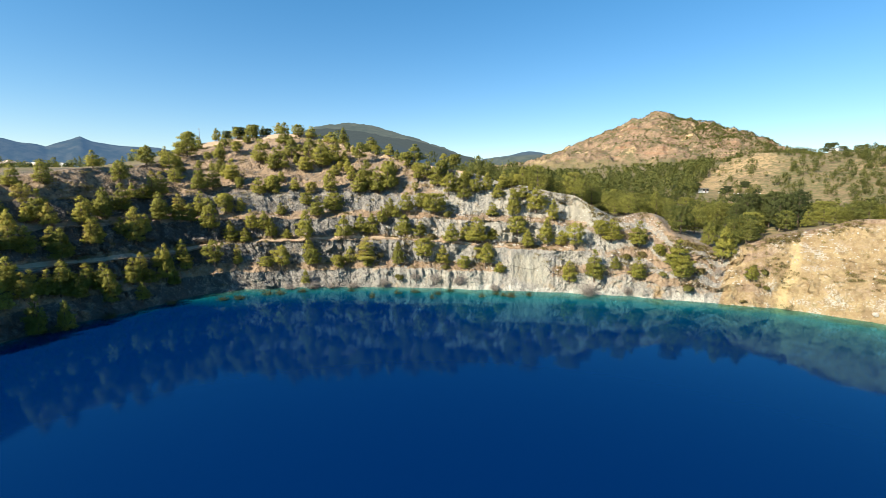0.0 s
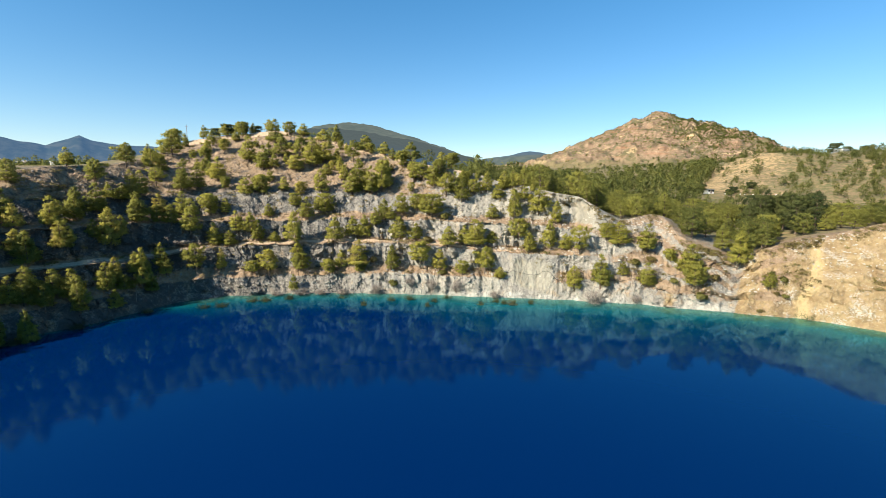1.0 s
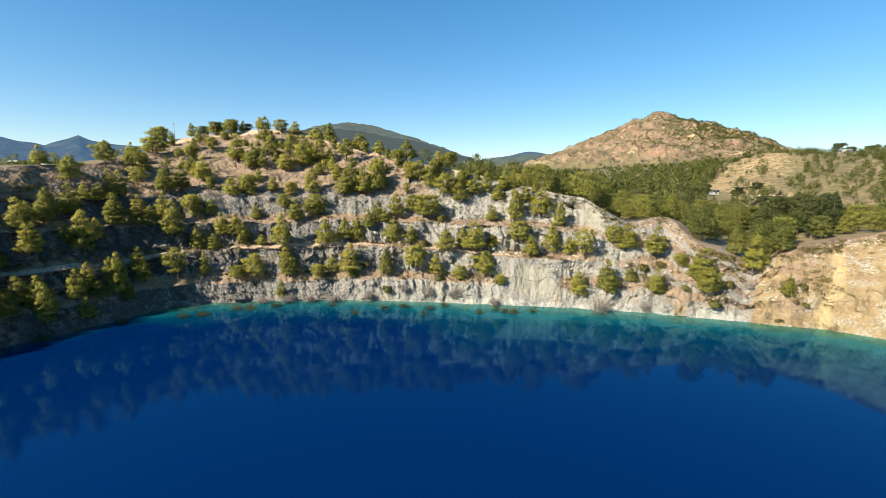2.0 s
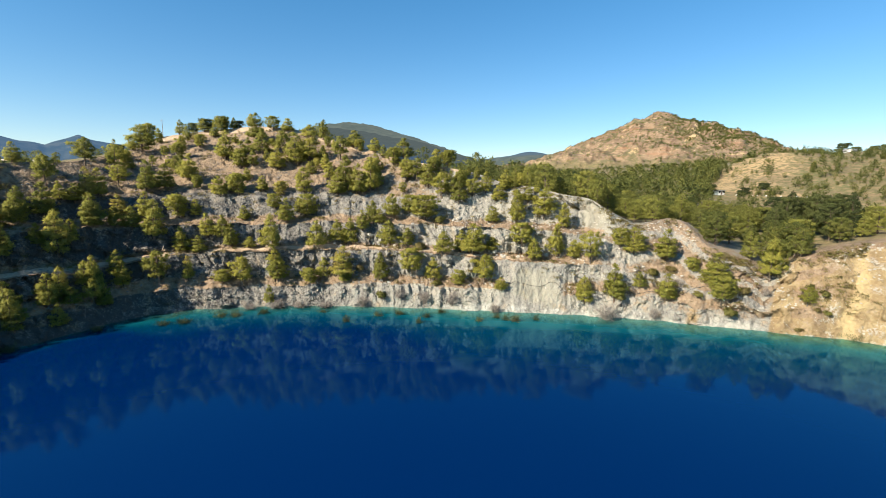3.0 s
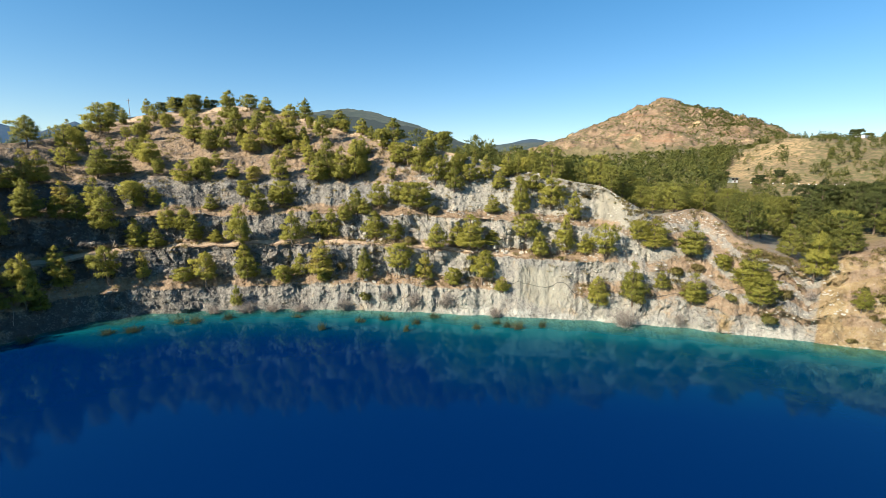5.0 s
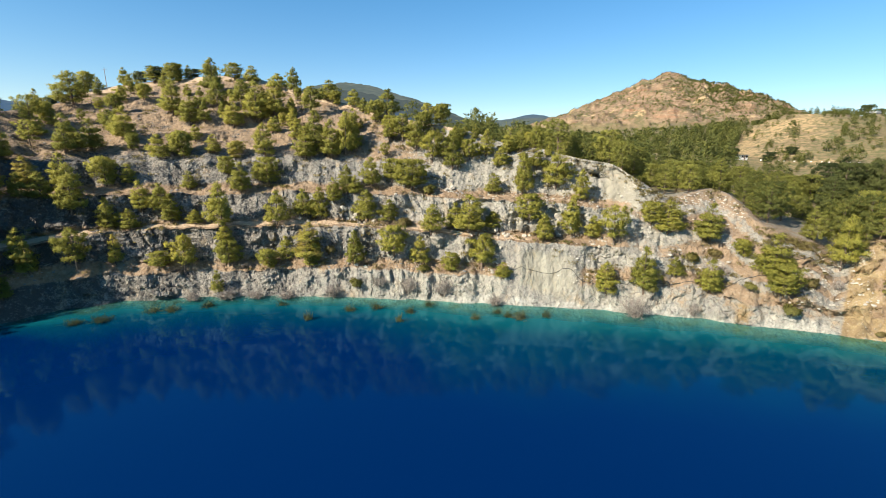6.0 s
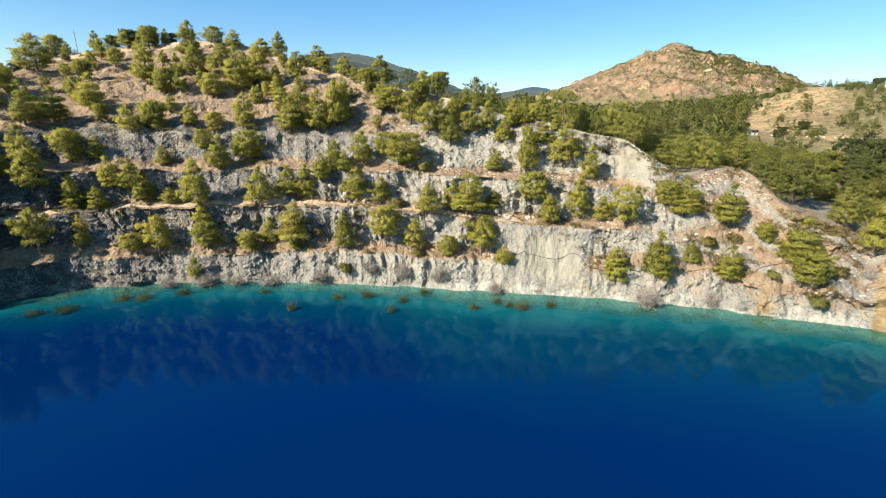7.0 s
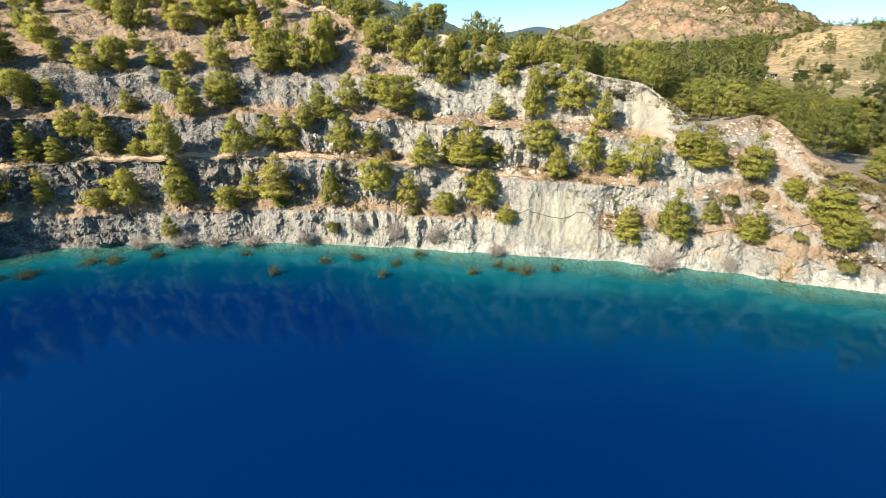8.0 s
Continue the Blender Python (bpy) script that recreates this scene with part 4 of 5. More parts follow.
QUARRY_TREES.append([(-62.2, 65.4, 6.6, 3.5), (-60.2, 68.1, 5.6, 2.9), (-59, 76.6, 6.6, 3.4), (-56.5, 81, 3.6, 2.8), (-62.1, 73.7, 4.6, 3.1), (-67.1, 77, 5.8, 4.2), (-70.6, 74.1, 5.2, 3.2), (-65.4, 81.8, 5.1, 3.2), (-67.8, 82.9, 5.5, 3.6), (-67.2, 87.8, 4.7, 3.8), (-75.8, 80, 4.3, 3.1), (-67.3, 67.1, 4, 3), (-69.4, 77.7, 4, 3), (-78.9, 81.5, 4.1, 3.3), (-76.8, 85.5, 4.3, 3.7), (-71, 79.4, 4.3, 3), (-72.2, 73.1, 4.1, 2.8), (-65.6, 67.4, 4.4, 3), (-69.5, 96.3, 5.4, 4.1), (-75.6, 97, 3.7, 3.4)])
rng = random.Random(5)
for row in QUARRY_TREES:
    for x, y, h, w in row:
        turn = rng.uniform(0, 6.28)
        z = ground_z(x, y) - 0.12
        if h < 2.3:
            place(rng.choice(SHRUBS), x, y, z, w / 1.1, h / 0.95, turn)
            continue
        slim = h / w
        pick = [p for p in PINES if (p[3] == "cone") or (p[3] == "round" and slim <= 1.2) or (p[3] == "open" and 1.1 < slim < 1.5)]
        src, ph, pw, kind = rng.choice(pick)
        place(src, x, y, z, w / pw * (1.06 if kind == "cone" else 1.0), min(h, 7.6) / ph * 1.03, turn)

# more pines crowd the shaded wall; those left of view added to shade it
for _ in range(74):
    th_, s_ = rng.uniform(-84, -43), rng.choice((2.4, 3.0, 4.0, 4.6, 9.5, 10.5, 15, 17)) + rng.uniform(-0.8, 0.8)
    r_ = float(shore_r(np.array([th_]))[0]) + s_
    x, y = CX + r_ * math.sin(radians(th_)), CY + r_ * math.cos(radians(th_))
    src, ph, pw, kind = rng.choice([p for p in PINES if p[3] == "cone"])
    h = rng.uniform(3.6, 6.4) * (0.9 if s_ < 6 else 1)
    w = h * rng.uniform(0.6, 0.8)
    place(src, x, y, ground_z(x, y) - 0.15, w / pw, h / ph, rng.uniform(0, 6.28))

# younger pines over the upper slope and along the crest
for i in range(112):
    crest = i < 10
    th_ = rng.uniform(-43, -26) if crest else rng.uniform(-42, 13)
    rim_ = float(np.interp(th_, RIM_TH, RIM_S))
    s_ = rim_ - rng.uniform(-2, 6) if crest else 16 + (rim_ - 16) * rng.uniform(0.08, 0.98)
    r_ = float(shore_r(np.array([th_]))[0]) + s_
    x, y = CX + r_ * math.sin(radians(th_)), CY + r_ * math.cos(radians(th_))
    if any((x - a) ** 2 + (y - b) ** 2 < 6 for row in QUARRY_TREES for a, b, _, _ in row):
        continue
    src, ph, pw, kind = rng.choice(PINES)
    h = rng.uniform(2.0, 4.6) * (1.15 if crest else 1)
    w = h * rng.uniform(0.65, 0.95)
    place(src, x, y, ground_z(x, y) - 0.12, w / pw, h / ph, rng.uniform(0, 6.28))

# ---------------------------------------------------------------- woods behind the quarry
def wood_density(th, r):
    """How thickly the country is wooded, 0 to 1."""
    n = fbm(th / 2.5, np.log(r) * 9, 51, 3)
    d = 0.0
    d = np.maximum(d, 1.0 * ramp(th, 17, 22) * (1 - ramp(r, 205, 245)))
    d = np.maximum(d, 0.95 * ramp(th, -2, 4) * (1 - ramp(th, 22, 25)) * (1 - ramp(r, 300, 360)))
    d = np.maximum(d, 0.85 * ramp(th, 12, 15) * (1 - ramp(th, 28, 32)) * ramp(r, 190, 215) * (1 - ramp(r, 400, 430)))
    d = np.maximum(d, 0.5 * ramp(th, 27, 30) * ramp(r, 220, 250) * (1 - ramp(r, 420, 460)) * (0.4 + 1.6 * np.clip(n + 0.3, 0, 1)))
    d = np.maximum(d, 0.9 * ramp(th, 41, 44) * ramp(r, 200, 230) * (1 - ramp(r, 620, 700)) * np.clip(0.85 + 1.2 * n, 0, 1))
    d = np.maximum(d, 0.55 * ramp(-th, 33, 37) * (1 - ramp(r, 700, 800)) * np.clip(0.5 + 1.6 * n, 0, 1))
    d = np.maximum(d, 0.16 * ramp(-th, 2, 8) * (1 - ramp(r, 260, 320)))
    for bt, br, wt, wd in ((20.4, 420, 1.7, 34), (22.6, 300, 1.0, 20), (25.2, 250, 0.9, 16), (34.5, 335, 2.0, 16), (31.5, 285, 1.5, 20), (39.5, 250, 2.0, 9), (47.5, 330, 2.5, 10), (51, 420, 3, 14)):
        d = d * (1 - 0.85 * np.exp(-((th - bt) / wt) ** 2 - ((r - br) / wd) ** 2))
    d = d * (1 - 0.70 * ramp(th, 29.5, 31.5) * (1 - ramp(th, 39.5, 42)) * ramp(r, 200, 220) * (1 - ramp(r, 385, 430)))
    d = d * (1 - 0.55 * ramp(th, 35, 39) * ramp(r, 165, 190) * (1 - ramp(r, 430, 480)))
    return d


def scatter(count, th0, th1, r0, r1, seed, density):
    """Points over a stretch of country, evenly by area, kept by their density."""
    rg = np.random.default_rng(seed)
    th = rg.uniform(th0, th1, count)
    r = np.sqrt(rg.uniform(r0 ** 2, r1 ** 2, count))
    ok = rg.random(count) < density(th, r)
    th, r = th[ok], r[ok]
    return th, r, CX + r * np.sin(np.radians(th)), CY + r * np.cos(np.radians(th))


def joined_copies(name, forms, xs, ys, zs, sx, sz, seed, mat, label, category, leafy=0.0):
    """Many small trees as one mesh: each form is an array of triangle corners."""
    rg = np.random.default_rng(seed)
    chunks = []
    for i in range(len(xs)):
        f = forms[rg.integers(len(forms))]
        a = rg.uniform(0, 2 * math.pi)
        c, s = math.cos(a) * sx[i], math.sin(a) * sx[i]
        chunks.append(np.stack([f[:, 0] * c - f[:, 1] * s + xs[i], f[:, 0] * s + f[:, 1] * c + ys[i], f[:, 2] * sz[i] + zs[i]], 1))
    v = np.concatenate(chunks)
    if leafy:
        mids = np.repeat(np.stack([xs, ys, zs], 1), [len(c) // 3 for c in chunks], axis=0)
        up = np.repeat(np.asarray(sz), [len(c) // 3 for c in chunks]) * leafy
        me = leaf_mesh(name, v, mat, lambda p: mids + np.stack([up * 0, up * 0, up], 1))
    else:
        me = raw_mesh(name, v, tri_faces(v), 3)
        me.materials.append(mat)
    return tagged(new(name, me), label, category, kind="stuff")


def small_pine(seed, height, radius, kind, tufts, count, length, width):
    """A light pine for joined woods: trunk and tufts as loose triangles."""
    lean, sticks, hubs, sizes, outs = pine_form(seed, height, radius, kind)
    rg = np.random.default_rng(seed)
    keep = rg.permutation(len(hubs))[:tufts]
    v = blades(rg, hubs[keep], outs[keep] + np.array([0, 0, 0.3]), count, length, width)
    r = 0.14
    tr = []
    for k in range(3):
        a, b = 2 * math.pi * k / 3, 2 * math.pi * (k + 1) / 3
        tr += [(r * math.cos(a), r * math.sin(a), -0.6), (r * math.cos(b), r * math.sin(b), -0.6), (0, 0, height * 0.8)]
    return np.vstack([v, np.array(tr)])


def rim_r(th):
    return shore_r(th) + soft_interp(th, RIM_TH, RIM_S)


# the nearest trees of the wood, each one a tree of its own
th, r, xs, ys = scatter(2600, 8, 60, 70, 172, 301, lambda t, q: np.where((q > rim_r(t) + 1.2) & (wood_density(t, q) > 0.5) & ((t < 47) | (q > 114)), 1.0, 0.0))
taken = []
for x, y in zip(xs, ys):
    if len(taken) >= 230:
        break
    if all((x - a) ** 2 + (y - b) ** 2 > 15 for a, b in taken):
        taken.append((x, y))
grove_mat = foliage_material("grove_needles", (0.120, 0.135, 0.034), (0.320, 0.310, 0.066), (0.20, 0.15, 0.06), 0.95)
GROVE = []
for i, (kind, h, r) in enumerate((("round", 7.5, 2.9), ("cone", 8.0, 2.7), ("open", 7.2, 2.9), ("round", 6.6, 2.8), ("cone", 7.2, 2.8))):
    GROVE.append((make_pine(60 + i, h, r, kind, 12, PINE_LABELS[kind], name="woodland_pine", mat=grove_mat), h, 2 * r, kind))
for x, y in taken:
    src, ph, pw, kind = rng.choice(GROVE)
    h = rng.uniform(4.0, 6.8)
    w = h * rng.uniform(0.78, 1.0)
    tagged(place(src, x, y, ground_z(x, y) - 0.15, w / pw, h / ph, rng.uniform(0, 6.28)), "green pine in the wood behind the quarry rim", group="pines of the wood")

# a stand of darker, taller conifers
DARK = [make_pine(100 + i, 8.0, 2.6, k, 14, "tall dark green conifer standing above the quarry rim", "conifer_tree", dark_pine_mat, "dark conifers") for i, k in enumerate(("cone", "round"))]
for _ in range(17):
    th_, r_ = rng.uniform(39, 47), rng.uniform(104, 150)
    x, y = CX + r_ * math.sin(radians(th_)), CY + r_ * math.cos(radians(th_))
    k = rng.uniform(0.8, 1.25)
    place(rng.choice(DARK), x, y, ground_z(x, y) - 0.15, k, k * rng.uniform(0.9, 1.15), rng.uniform(0, 6.28))

FORMS = [small_pine(120 + i, 6.0, 2.3, k, 66, 4, 0.72, 0.30) for i, k in enumerate(("cone", "round", "round", "cone", "open"))]
th, r, xs, ys = scatter(5600, -56, 60, 80, 420, 302, lambda t, q: np.where(q > rim_r(t) + 4, wood_density(t, q) * np.interp(q, [100, 230, 420], [0.75, 0.5, 0.36]), 0.0))
rg = np.random.default_rng(303)
far_enough = [i for i in range(len(xs)) if not (r[i] < 172 and th[i] > 8)]
xs, ys, th, r = xs[far_enough], ys[far_enough], th[far_enough], r[far_enough]
clear = ~((np.abs(th - 32.6) < 1.3) & (r > 205) & (r < 262)) & ~((np.abs(th - 42.4) < 1.5) & (r > 300))
xs, ys, th, r = xs[clear], ys[clear], th[clear], r[clear]
k_th, k_r, k_x, k_y = scatter(4200, 29.5, 60, 215, 560, 308, lambda t, q: np.clip(0.42 + 1.7 * fbm(t / 1.2, np.log(q) * 16, 66, 3) + 0.3 * ramp(t, 38, 42), 0, 1) * (np.abs(t - 32.8) > 0.8) * ((np.abs(t - 42.4) > 1.6) | (q < 400)))
small = np.concatenate([np.ones(len(xs)), np.random.default_rng(309).uniform(0.35, 1.15, len(k_x)) ** 1.3])
xs, ys, th, r = (np.concatenate(p) for p in ((xs, k_x), (ys, k_y), (th, k_th), (r, k_r)))
zs = np.array([ground_z(x, y) for x, y in zip(xs, ys)])
sz = small * rg.uniform(0.6, 1.45, len(xs)) * np.where(th < -30, 0.55, 1.0) * np.where((th < 17) & (r < 170), 0.75, 1.0) * np.where((th > 33) & (r > 175), 0.62, 1.0) * np.where((th > 8) & (th < 33) & (r > 172), 1.2, 1.0)
joined_copies("woodland", FORMS, xs, ys, zs, sz * rg.uniform(0.85, 1.25, len(xs)), sz, 304, wood_mat, "dense olive-green pine wood on the rolling slopes", "woods", 2.4)

# small trees far off
FORMS2 = [small_pine(140 + i, 6.0, 2.6, k, 13, 4, 2.1, 1.0) for i, k in enumerate(("round", "cone", "round"))]


def far_density(t, q):
    n = fbm(t / 3, np.log(q) * 8, 53, 3)
    base = 0.85 * ramp(t, 6, 11) * (1 - ramp(t, 30, 36)) + 0.8 * ramp(t, 33, 38) + 0.35 * ramp(-t, 30, 36)
    return np.clip(base * np.clip(0.6 + 1.3 * n, 0, 1), 0, 1) * (1 - np.exp(-((t - 20.4) / 1.7) ** 2 - ((q - 420) / 40) ** 2)) * (1 - 0.70 * ramp(t, 29.5, 31.5) * (1 - ramp(t, 39, 41)) * (1 - ramp(q, 390, 440)))


th, r, xs, ys = scatter(5200, -56, 58, 380, 1080, 305, far_density)
x2 = np.random.default_rng(306)
# the peak: scrub on its bare side, wood down its shaded shoulder
px, py = x2.normal(719, 330, 17000), x2.normal(1480, 260, 17000)
across = (px - 719) * 0.907 - (py - 1553) * 0.42
ahead = -(px - 719) * 0.42 - (py - 1553) * 0.907
side = ramp(across, 0, 120)
keepp = x2.random(17000) < (0.50 + 0.50 * side) * np.clip(0.62 + 1.5 * fbm(px / 70, py / 70, 57, 3), 0, 1)
keepp &= (ahead > -70) & (np.hypot(px - CX, py - CY) > 1060)
a2, b2 = x2.uniform(10, 470, 5200), x2.uniform(-40, 420, 5200)
wx2, wy2 = 719 + a2 * 0.907 - b2 * 0.42, 1553 - a2 * 0.42 - b2 * 0.907
keepw = x2.random(5200) < ramp(a2, 0, 110) * np.clip(0.78 + 1.3 * fbm(wx2 / 55, wy2 / 55, 65, 3), 0, 1)
xs, ys = np.concatenate([xs, px[keepp], wx2[keepw]]), np.concatenate([ys, py[keepp], wy2[keepw]])
zs = np.array([ground_z(x, y) for x, y in zip(xs, ys)])
clear = (np.hypot(xs - 399, ys - 461) > 16) & ~((np.abs(np.degrees(np.arctan2(xs - CX, ys - CY)) - 42.4) < 1.5) & (np.hypot(xs - CX, ys - CY) > 330) & (np.hypot(xs - CX, ys - CY) < 700))
xs, ys, zs = xs[clear], ys[clear], zs[clear]
sz = x2.uniform(0.6, 1.3, len(xs)) * np.where(ys > 1060, np.where(xs > 750, 0.66, 0.5), np.where(xs > 260, 0.62, 0.9))
joined_copies("far_woodland", FORMS2, xs, ys, zs, sz * x2.uniform(0.9, 1.4, len(xs)), sz, 307, wood_mat, "scattered trees and scrub on the distant hills and peak", "woods", 2.0)

# ---------------------------------------------------------------- scrub, stones and twigs of the quarry
TUFTS = []
for i in range(4):
    tg = np.random.default_rng(160 + i)
    cs = tg.normal(0, 1, (14, 3)) * np.array([0.28, 0.28, 0.14]) + np.array([0, 0, 0.22])
    TUFTS.append(blades(tg, cs, np.tile(np.array([[0, 0, 0.7]]), (14, 1)), 5, 0.26, 0.10))
col_i = np.where((COLS > -56) & (COLS < 58))[0]
rg = np.random.default_rng(310)
near_rows = np.where((GK[:, 0] > 3.0) & (GK[:, 0] < 10.85))[0]
steepness = np.abs(np.gradient(GZ, axis=0)) / (np.abs(np.gradient(R_, axis=0)) + 0.02)


def pick_on_slope(count, seed, weight):
    """Grid points of the quarry slope, drawn by a weight from line number, steepness and th."""
    rg = np.random.default_rng(seed)
    i, j = rg.choice(near_rows, count * 6), rg.choice(col_i, count * 6)
    ok = rg.random(count * 6) < weight(GK[i, j], steepness[i, j], COLS[j], GX[i, j], GY[i, j])
    i, j = i[ok][:count], j[ok][:count]
    return GX[i, j], GY[i, j], GZ[i, j]


xs, ys, zs = pick_on_slope(1700, 311, lambda k, st, t, x, y: np.where(st < 1.1, 0.8, 0.03) * np.clip(0.4 + 1.6 * fbm(x / 4, y / 4, 58, 3), 0, 1))
sz = rg.uniform(0.35, 1.0, len(xs))
joined_copies("scrub", TUFTS, xs, ys, zs - 0.05, sz * rg.uniform(0.9, 1.6, len(xs)), sz, 312, scrub_mat, "low dry scrub and grass tufts over the quarry slope", "scrub", 0.05)


def stone_form(seed):
    """A broken stone: a box with its corners knocked about, as triangles."""
    rg = np.random.default_rng(seed)
    bm = bmesh.new()
    bmesh.ops.create_icosphere(bm, subdivisions=1, radius=0.5)
    for v in bm.verts:
        v.co = Vector([math.copysign(abs(c) ** 0.8, c) for c in v.co]) * rg.uniform(0.75, 1.2)
        v.co.z *= 0.7
    out = [tuple(l.vert.co) for f in bm.faces for l in f.loops]
    bm.free()
    return np.array(out)


STONES = [stone_form(180 + i) for i in range(6)]
for name, seed, count, mat, lo, hi, wt, label in (
        ("rubble", 321, 5200, stone_mat, 0.10, 0.42, lambda k, st, t, x, y: (t > -6) * np.where(t > 22, 0.35, 1.0) * np.where(st < 1.4, 0.7, 0.25) * np.clip(0.35 + 1.9 * fbm(x / 3.5, y / 3.5, 59, 3), 0, 1), "pale broken stones strewn over benches and slopes"),
        ("rubble", 322, 4200, dark_stone_mat, 0.10, 0.45, lambda k, st, t, x, y: (t < 2) * np.where(st < 1.4, 0.7, 0.25) * np.clip(0.35 + 1.9 * fbm(x / 3.5, y / 3.5, 62, 3), 0, 1), "dark grey broken stones strewn over benches and slopes")):
    xs, ys, zs = pick_on_slope(count, seed, wt)
    g2 = np.random.default_rng(seed)
    s_ = lo + (hi - lo) * g2.random(len(xs)) ** 3
    joined_copies(name, STONES, xs, ys, zs, s_ * g2.uniform(0.8, 1.4, len(xs)), s_, seed, mat, label, "stones")

BOULDERS = []
for i in range(3):
    rg2 = np.random.default_rng(190 + i)
    bm = bmesh.new()
    bmesh.ops.create_icosphere(bm, subdivisions=3, radius=0.5)
    off = Vector(rg2.uniform(0, 50, 3))
    for v in bm.verts:
        n = v.co.normalized()
        v.co = n * (0.42 + 0.22 * noise.noise(n * 1.6 + off) + 0.07 * noise.noise(n * 5 + off))
        v.co = Vector([math.copysign(abs(c * 2) ** 0.85 / 2, c) for c in v.co])
    me = bpy.data.meshes.new("boulder")
    bm.to_mesh(me)
    bm.free()
    me.materials.append(stone_mat)
    BOULDERS.append(tagged(new("boulder", me), "pale angular boulder lying on the quarry bench", "boulder", "boulders"))
for x0, y0, nb, spread in ((-13.5, 107.0, 5, 1.6), (-10.3, 107, 6, 1.8), (-6.9, 106.4, 3, 1.4), (9.7, 105.2, 6, 2.2), (13.5, 104.2, 7, 2.4), (18.2, 103.9, 6, 2.2), (1.6, 111, 4, 1.6), (4.9, 110.4, 5, 1.6), (-20.4, 106.2, 3, 1.5), (-32, 104.6, 2, 1.0), (-9, 101, 3, 1.2), (76.1, 75.9, 1, 0.1)):
    for _ in range(nb):
        x, y = x0 + rng.gauss(0, spread), y0 + rng.gauss(0, 0.35)
        s_ = rng.uniform(0.35, 0.85) if nb > 1 else 0.8
        place(rng.choice(BOULDERS), x, y, ground_z(x, y) + 0.10 * s_, s_ * rng.uniform(0.9, 1.4), s_, rng.uniform(0, 6.28))

# dead shrubs at the waterline, then the tips of drowned bushes in the shallows
for x, y, h, w in ((31.0, 92.0, 3.4, 3.9), (3.7, 97.6, 3.0, 3.0), (-13.3, 98.4, 2.2, 3.2), (-20.5, 97.6, 1.5, 3.2), (11.6, 95.9, 1.9, 2.7), (-1.6, 98.4, 2.7, 2.9), (39.2, 91.8, 1.9, 2.2), (-29.2, 96.8, 2.0, 3.4), (-6.1, 98.7, 2.1, 2.9), (-25, 97.3, 1.7, 3.0), (-34, 95.9, 1.6, 2.8), (44.5, 95.2, 2.0, 2.4), (57.5, 90.5, 1.8, 2.0)):
    place(rng.choice(DEAD), x, y, max(ground_z(x, y), -0.1) - 0.1, w / 1.5, h / 1.35, rng.uniform(0, 6.28))
DROWNED = [make_dead_shrub(200 + i, "half-drowned brown-green bush standing in the shallows", "drowned_bush", reed_mat, "bush", "drowned bushes", 20, 8) for i in range(3)]
for x, y, h, w in ((-9.6, 92.9, 0.9, 2.6), (-6.0, 93.9, 0.7, 3.2), (-2.2, 88.9, 1.2, 1.4), (8.1, 90.3, 0.9, 1.8), (14.3, 90.6, 1.4, 2.8), (12.8, 91.3, 1.0, 1.7), (18.3, 91.5, 0.9, 1.9), (-14.6, 89.0, 1.3, 1.6), (1.9, 95.4, 0.7, 2.6), (-37.1, 91.0, 0.8, 3.6), (-34.6, 91.6, 0.8, 3.4), (-30.4, 93.2, 0.9, 2.8), (-41.3, 87.6, 0.8, 3.6), (-44, 86.4, 0.7, 2.8), (-1.0, 92.2, 0.8, 2.2), (11.4, 92.7, 0.8, 2.2), (-52.4, 83.0, 0.9, 2.8), (-57.6, 74.0, 0.9, 3.2), (-60.9, 66.9, 1.0, 3.4), (66.3, 83.0, 1.2, 3.4), (-20, 94.6, 0.7, 2.4)):
    place(rng.choice(DROWNED), x, y, -0.75, w / 1.6, (1.15 + 0.65 * h) / 1.2, rng.uniform(0, 6.28))

# bare saplings left standing in the water by the shaded wall
for i, (x, y, h) in enumerate(((-55.2, 84.6, 4.4), (-58.9, 77.6, 2.6), (-57.4, 80.2, 2.2))):
    g3 = np.random.default_rng(230 + i)
    bm = bmesh.new()
    prev = Vector((0, 0, -1.2))
    for k in range(1, 7):
        p = Vector((g3.normal(0, 0.05), g3.normal(0, 0.05), h * k / 6))
        limb(bm, prev, p, 0.06 * (1.15 - k / 6) + 0.012, 0.06 * (1.0 - k / 6) + 0.010, 6)
        for _ in range(3):
            d = Vector((g3.normal(0, 0.4), g3.normal(0, 0.4), g3.uniform(0.1, 0.5)))
            limb(bm, p, p + d, 0.018, 0.006, 4)
            limb(bm, p + d * 0.6, p + d * 0.6 + Vector(g3.normal(0, 0.2, 3)), 0.010, 0.005, 3)
        prev = p
    me = bpy.data.meshes.new("dead_tree")
    bm.to_mesh(me)
    bm.free()
    me.materials.append(dead_mat)
    tagged(new("dead_tree", me), "thin bare grey sapling standing in the water", "dead tree", "drowned saplings").matrix_basis = pose(x, y, 0)

# ---------------------------------------------------------------- the black hose along the face
bm = bmesh.new()
pts = []
HOSE = [(13.4, 98.9), (17.3, 98.5), (19.9, 98.0), (22.9, 98.2), (24.2, 97.2), (26.3, 96.9), (29.1, 96.4), (32.5, 95.9), (35.6, 95.1), (39.0, 94.3), (43.0, 94.0), (45.5, 93.3), (47.9, 93.2), (51.8, 93.2), (55.1, 92.8), (58.5, 94.0)]
for (xa, ya), (xb, yb) in zip(HOSE[:-1], HOSE[1:]):
    for k in range(8):
        f = k / 8
        x, y = xa + (xb - xa) * f, ya + (yb - ya) * f
        pts.append(Vector((x, y, ground_z(x, y) + 0.05)))
smooth = [sum((pts[min(max(i + d, 0), len(pts) - 1)] for d in range(-3, 4)), Vector()) / 7 for i in range(len(pts))]
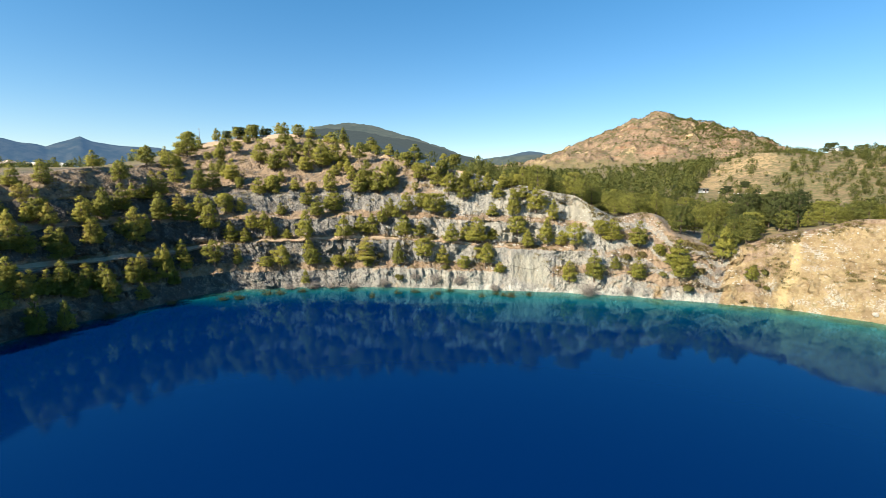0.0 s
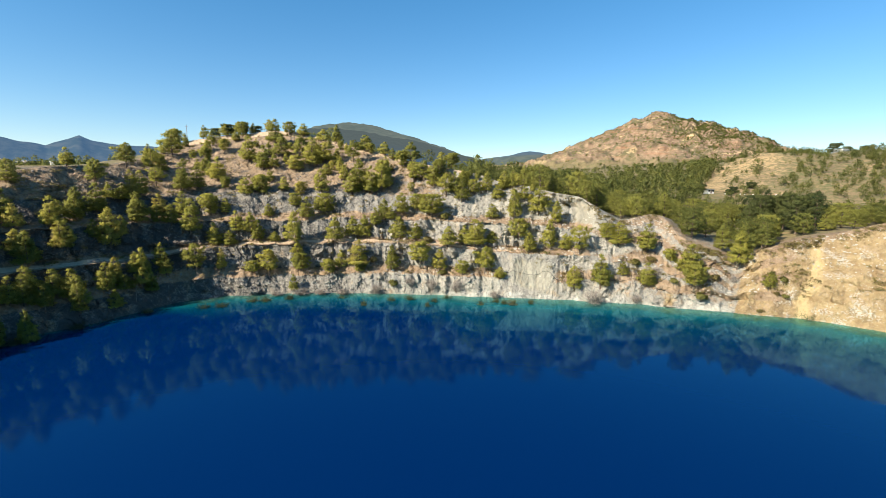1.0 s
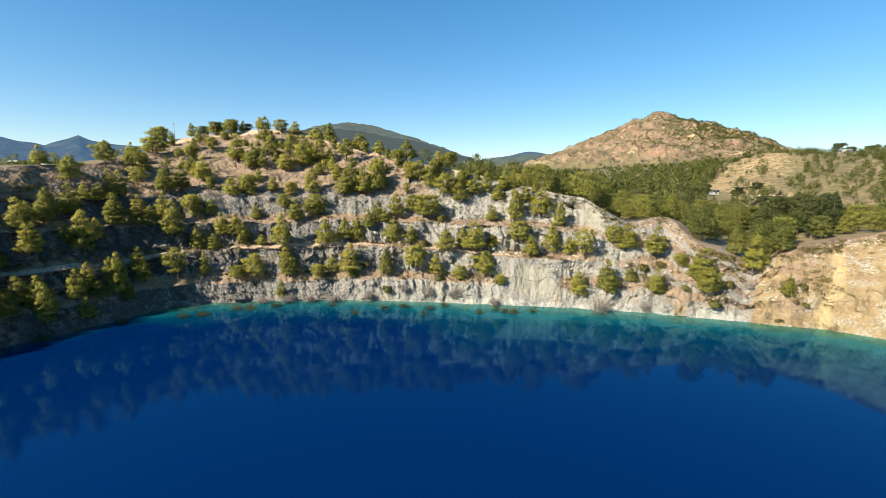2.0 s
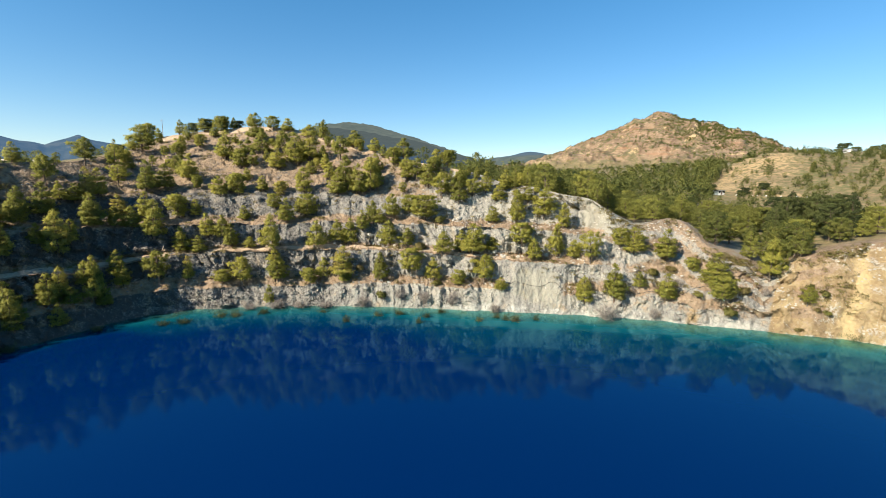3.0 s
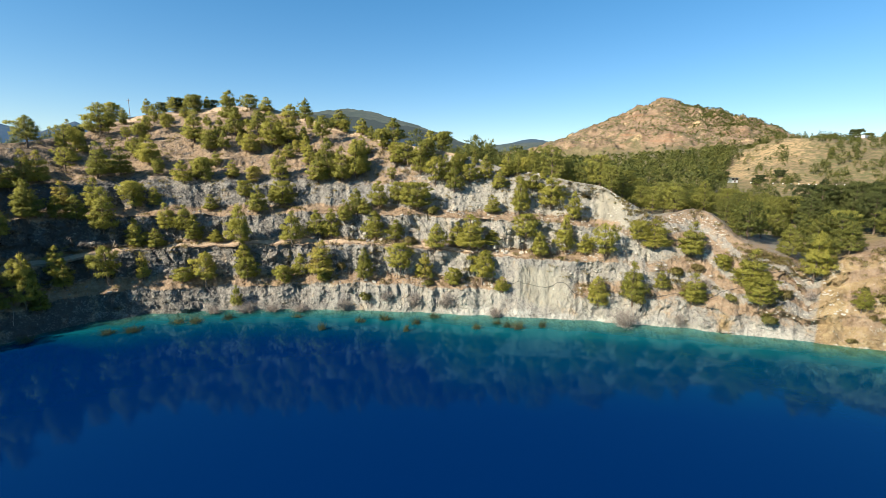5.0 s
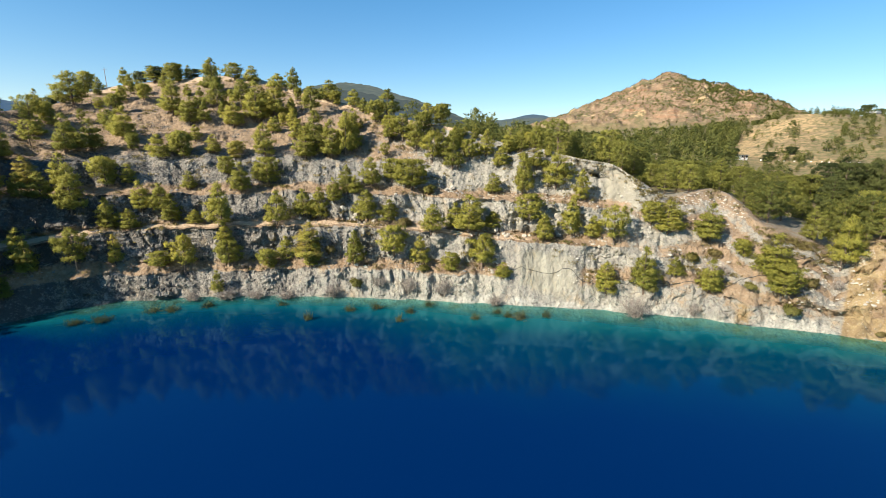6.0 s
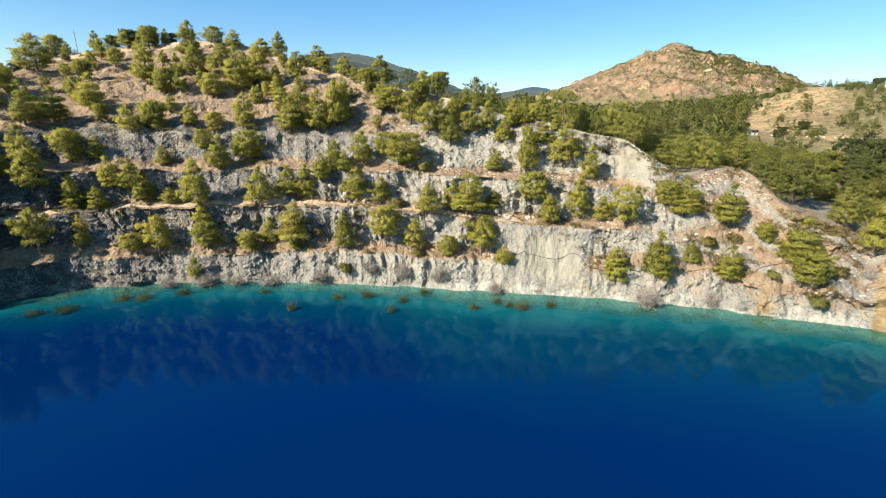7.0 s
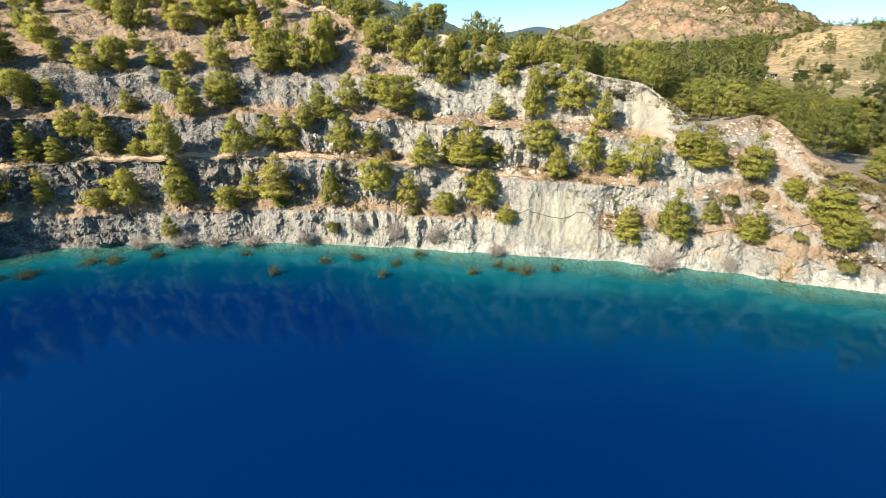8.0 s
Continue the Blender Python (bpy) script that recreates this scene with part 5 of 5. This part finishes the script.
for p in smooth:
    p.z = max(p.z, ground_z(p.x, p.y) + 0.03)
for a, b in zip(smooth[:-1], smooth[1:]):
    limb(bm, a, b, 0.04, 0.04, 6)
me = bpy.data.meshes.new("hose")
bm.to_mesh(me)
bm.free()
me.materials.append(hose_mat)
tagged(new("hose", me), "long black water hose draped along the pale rock face", "hose")


# ---------------------------------------------------------------- houses, shed and pole far off
def box(bm, x0, x1, y0, y1, z0, z1):
    r = bmesh.ops.create_cube(bm, size=1.0)
    for v in r["verts"]:
        v.co = Vector((x0 + (v.co.x + 0.5) * (x1 - x0), y0 + (v.co.y + 0.5) * (y1 - y0), z0 + (v.co.z + 0.5) * (z1 - z0)))


def make_house(name, w, d, h, wall, roof, windows, pitched, label, category):
    """A small building facing -y: walls, roof, windows with frames, and a door."""
    top = new(name)
    bm = bmesh.new()
    box(bm, -w / 2, w / 2, -d / 2, d / 2, -2.0, h)
    part("wall", bm, wall, top)
    bm = bmesh.new()
    if pitched:
        a = [bm.verts.new((sx * (w / 2 + 0.5), sy * (d / 2 + 0.5), h + 0.02)) for sx, sy in ((-1, -1), (1, -1), (1, 1), (-1, 1))]
        b = [bm.verts.new((sx * (w / 2 - d * 0.25), 0, h + d * 0.28)) for sx in (-1, 1)]
        for f in ((a[0], a[1], b[1], b[0]), (a[1], a[2], b[1]), (a[2], a[3], b[0], b[1]), (a[3], a[0], b[0]), (a[3], a[2], a[1], a[0])):
            bm.faces.new(f)
    else:
        box(bm, -w / 2 - 0.35, w / 2 + 0.35, -d / 2 - 0.35, d / 2 + 0.35, h + 0.004, h + 0.3)
    part("roof", bm, roof, top)
    for i in range(windows):
        x = -w / 2 + w * (i + 0.5) / windows
        bm = bmesh.new()
        if i == windows // 2:
            box(bm, x - 0.5, x + 0.5, -d / 2 - 0.06, -d / 2 - 0.004, 0.02, 2.1)
            part("door", bm, pole_mat, top)
        else:
            box(bm, x - 0.6, x + 0.6, -d / 2 - 0.05, -d / 2 - 0.004, 1.0, 2.2)
            part("window", bm, glass_mat, top)
    return tagged(top, label, category)


for x, y, turn, args in (
        (139.2, 239.5, 0.3, ("shed", 3.8, 3.0, 1.9, white_mat, metal_mat, 3, False, "small white flat-roofed shed on the terraced hillside", "shed")),
        (399, 461, 0.5, ("house", 12, 8, 3.4, white_mat, white_mat, 5, False, "white flat-roofed house on the dry ridge", "house")),
        (-260, 292, -0.6, ("house", 9, 8, 3.4, cream_mat, white_mat, 4, False, "pale flat-roofed village house among bushes", "house")),
        (-238, 286, -0.4, ("house", 7, 7, 3.6, white_mat, white_mat, 3, False, "small white flat-roofed village house among bushes", "house")),
        (-275, 285, -0.5, ("house", 10, 7, 3.4, cream_mat, tile_mat, 4, True, "cream village house with a tiled roof", "house")),
        (-300, 330, -0.7, ("house", 13, 8, 5.0, cream_mat, cream_mat, 4, False, "cream flat-roofed village house behind the quarry", "house"))):
    hs = make_house(*args)
    hs.matrix_basis = pose(x, y, ground_z(x, y) + 0.1, 0, 0, math.degrees(turn))

bm = bmesh.new()
limb(bm, (0, 0, -0.5), (0, 0, 5.5), 0.08, 0.05, 8)
pole = new("utility_pole")
part("post", bm, pole_mat, pole)
bm = bmesh.new()
box(bm, -0.5, 0.5, -0.04, 0.04, 5.0, 5.08)
part("crossarm", bm, pole_mat, pole)
tagged(pole, "thin wooden utility pole on the ridge crest", "pole")
pole.matrix_basis = pose(-78.5, 146, ground_z(-78.5, 146))

# a row of white boxes along the hillside terrace
crate = new("storage_box")
bm = bmesh.new()
box(bm, -0.5, 0.5, -0.4, 0.4, -0.3, 0.45)
bmesh.ops.bevel(bm, geom=bm.edges[:], offset=0.03, affect="EDGES")
part("body", bm, white_mat, crate)
bm = bmesh.new()
box(bm, -0.56, 0.56, -0.46, 0.46, 0.454, 0.56)
bmesh.ops.bevel(bm, geom=bm.edges[:], offset=0.03, affect="EDGES")
part("lid", bm, cream_mat, crate)
tagged(crate, "small white box standing in a row on the terraced hillside", "box", "white boxes in a row")
for i in range(12):
    f = (i + rng.uniform(-0.25, 0.25)) / 11
    x, y = 145.5 + 26 * f, 235.5 - 20 * f
    spot = pose(x, y, ground_z(x, y) + 0.1, 0, 0, 35 + rng.uniform(-12, 12)) @ Matrix.Scale(0.75, 4)
    if i:
        copy_thing(crate, spot)
    else:
        crate.matrix_basis = spot

# dark evergreens along the crest and beside the house
for x, y, h, w in ((-64.5, 143.5, 3.2, 4.6), (-60, 144, 2.4, 2.6), (-68, 143, 2.6, 3.0), (-56, 144.5, 2.2, 2.4), (393, 462, 10, 13), (408, 463, 6, 9), (420, 455, 6, 8), (136, 242.5, 5, 6), (132, 247, 4, 5), (-81, 140, 2.6, 3.2), (-84, 136, 2.4, 3.0), (150, 236, 3.5, 5), (160, 238, 3.5, 6), (144, 230, 3, 4), (-232, 278, 4, 7), (-247, 280, 4, 8), (-254, 284, 3, 6), (-268, 278, 4, 8), (-280, 276, 3.5, 7), (-226, 288, 4, 7), (-292, 318, 4, 8), (-285, 292, 4, 7), (-240, 268, 3, 7), (-262, 268, 3, 6)):
    place(rng.choice(OAKS), x, y, ground_z(x, y) - 0.15, w / 4.0, h / 4.0, rng.uniform(0, 6.28))
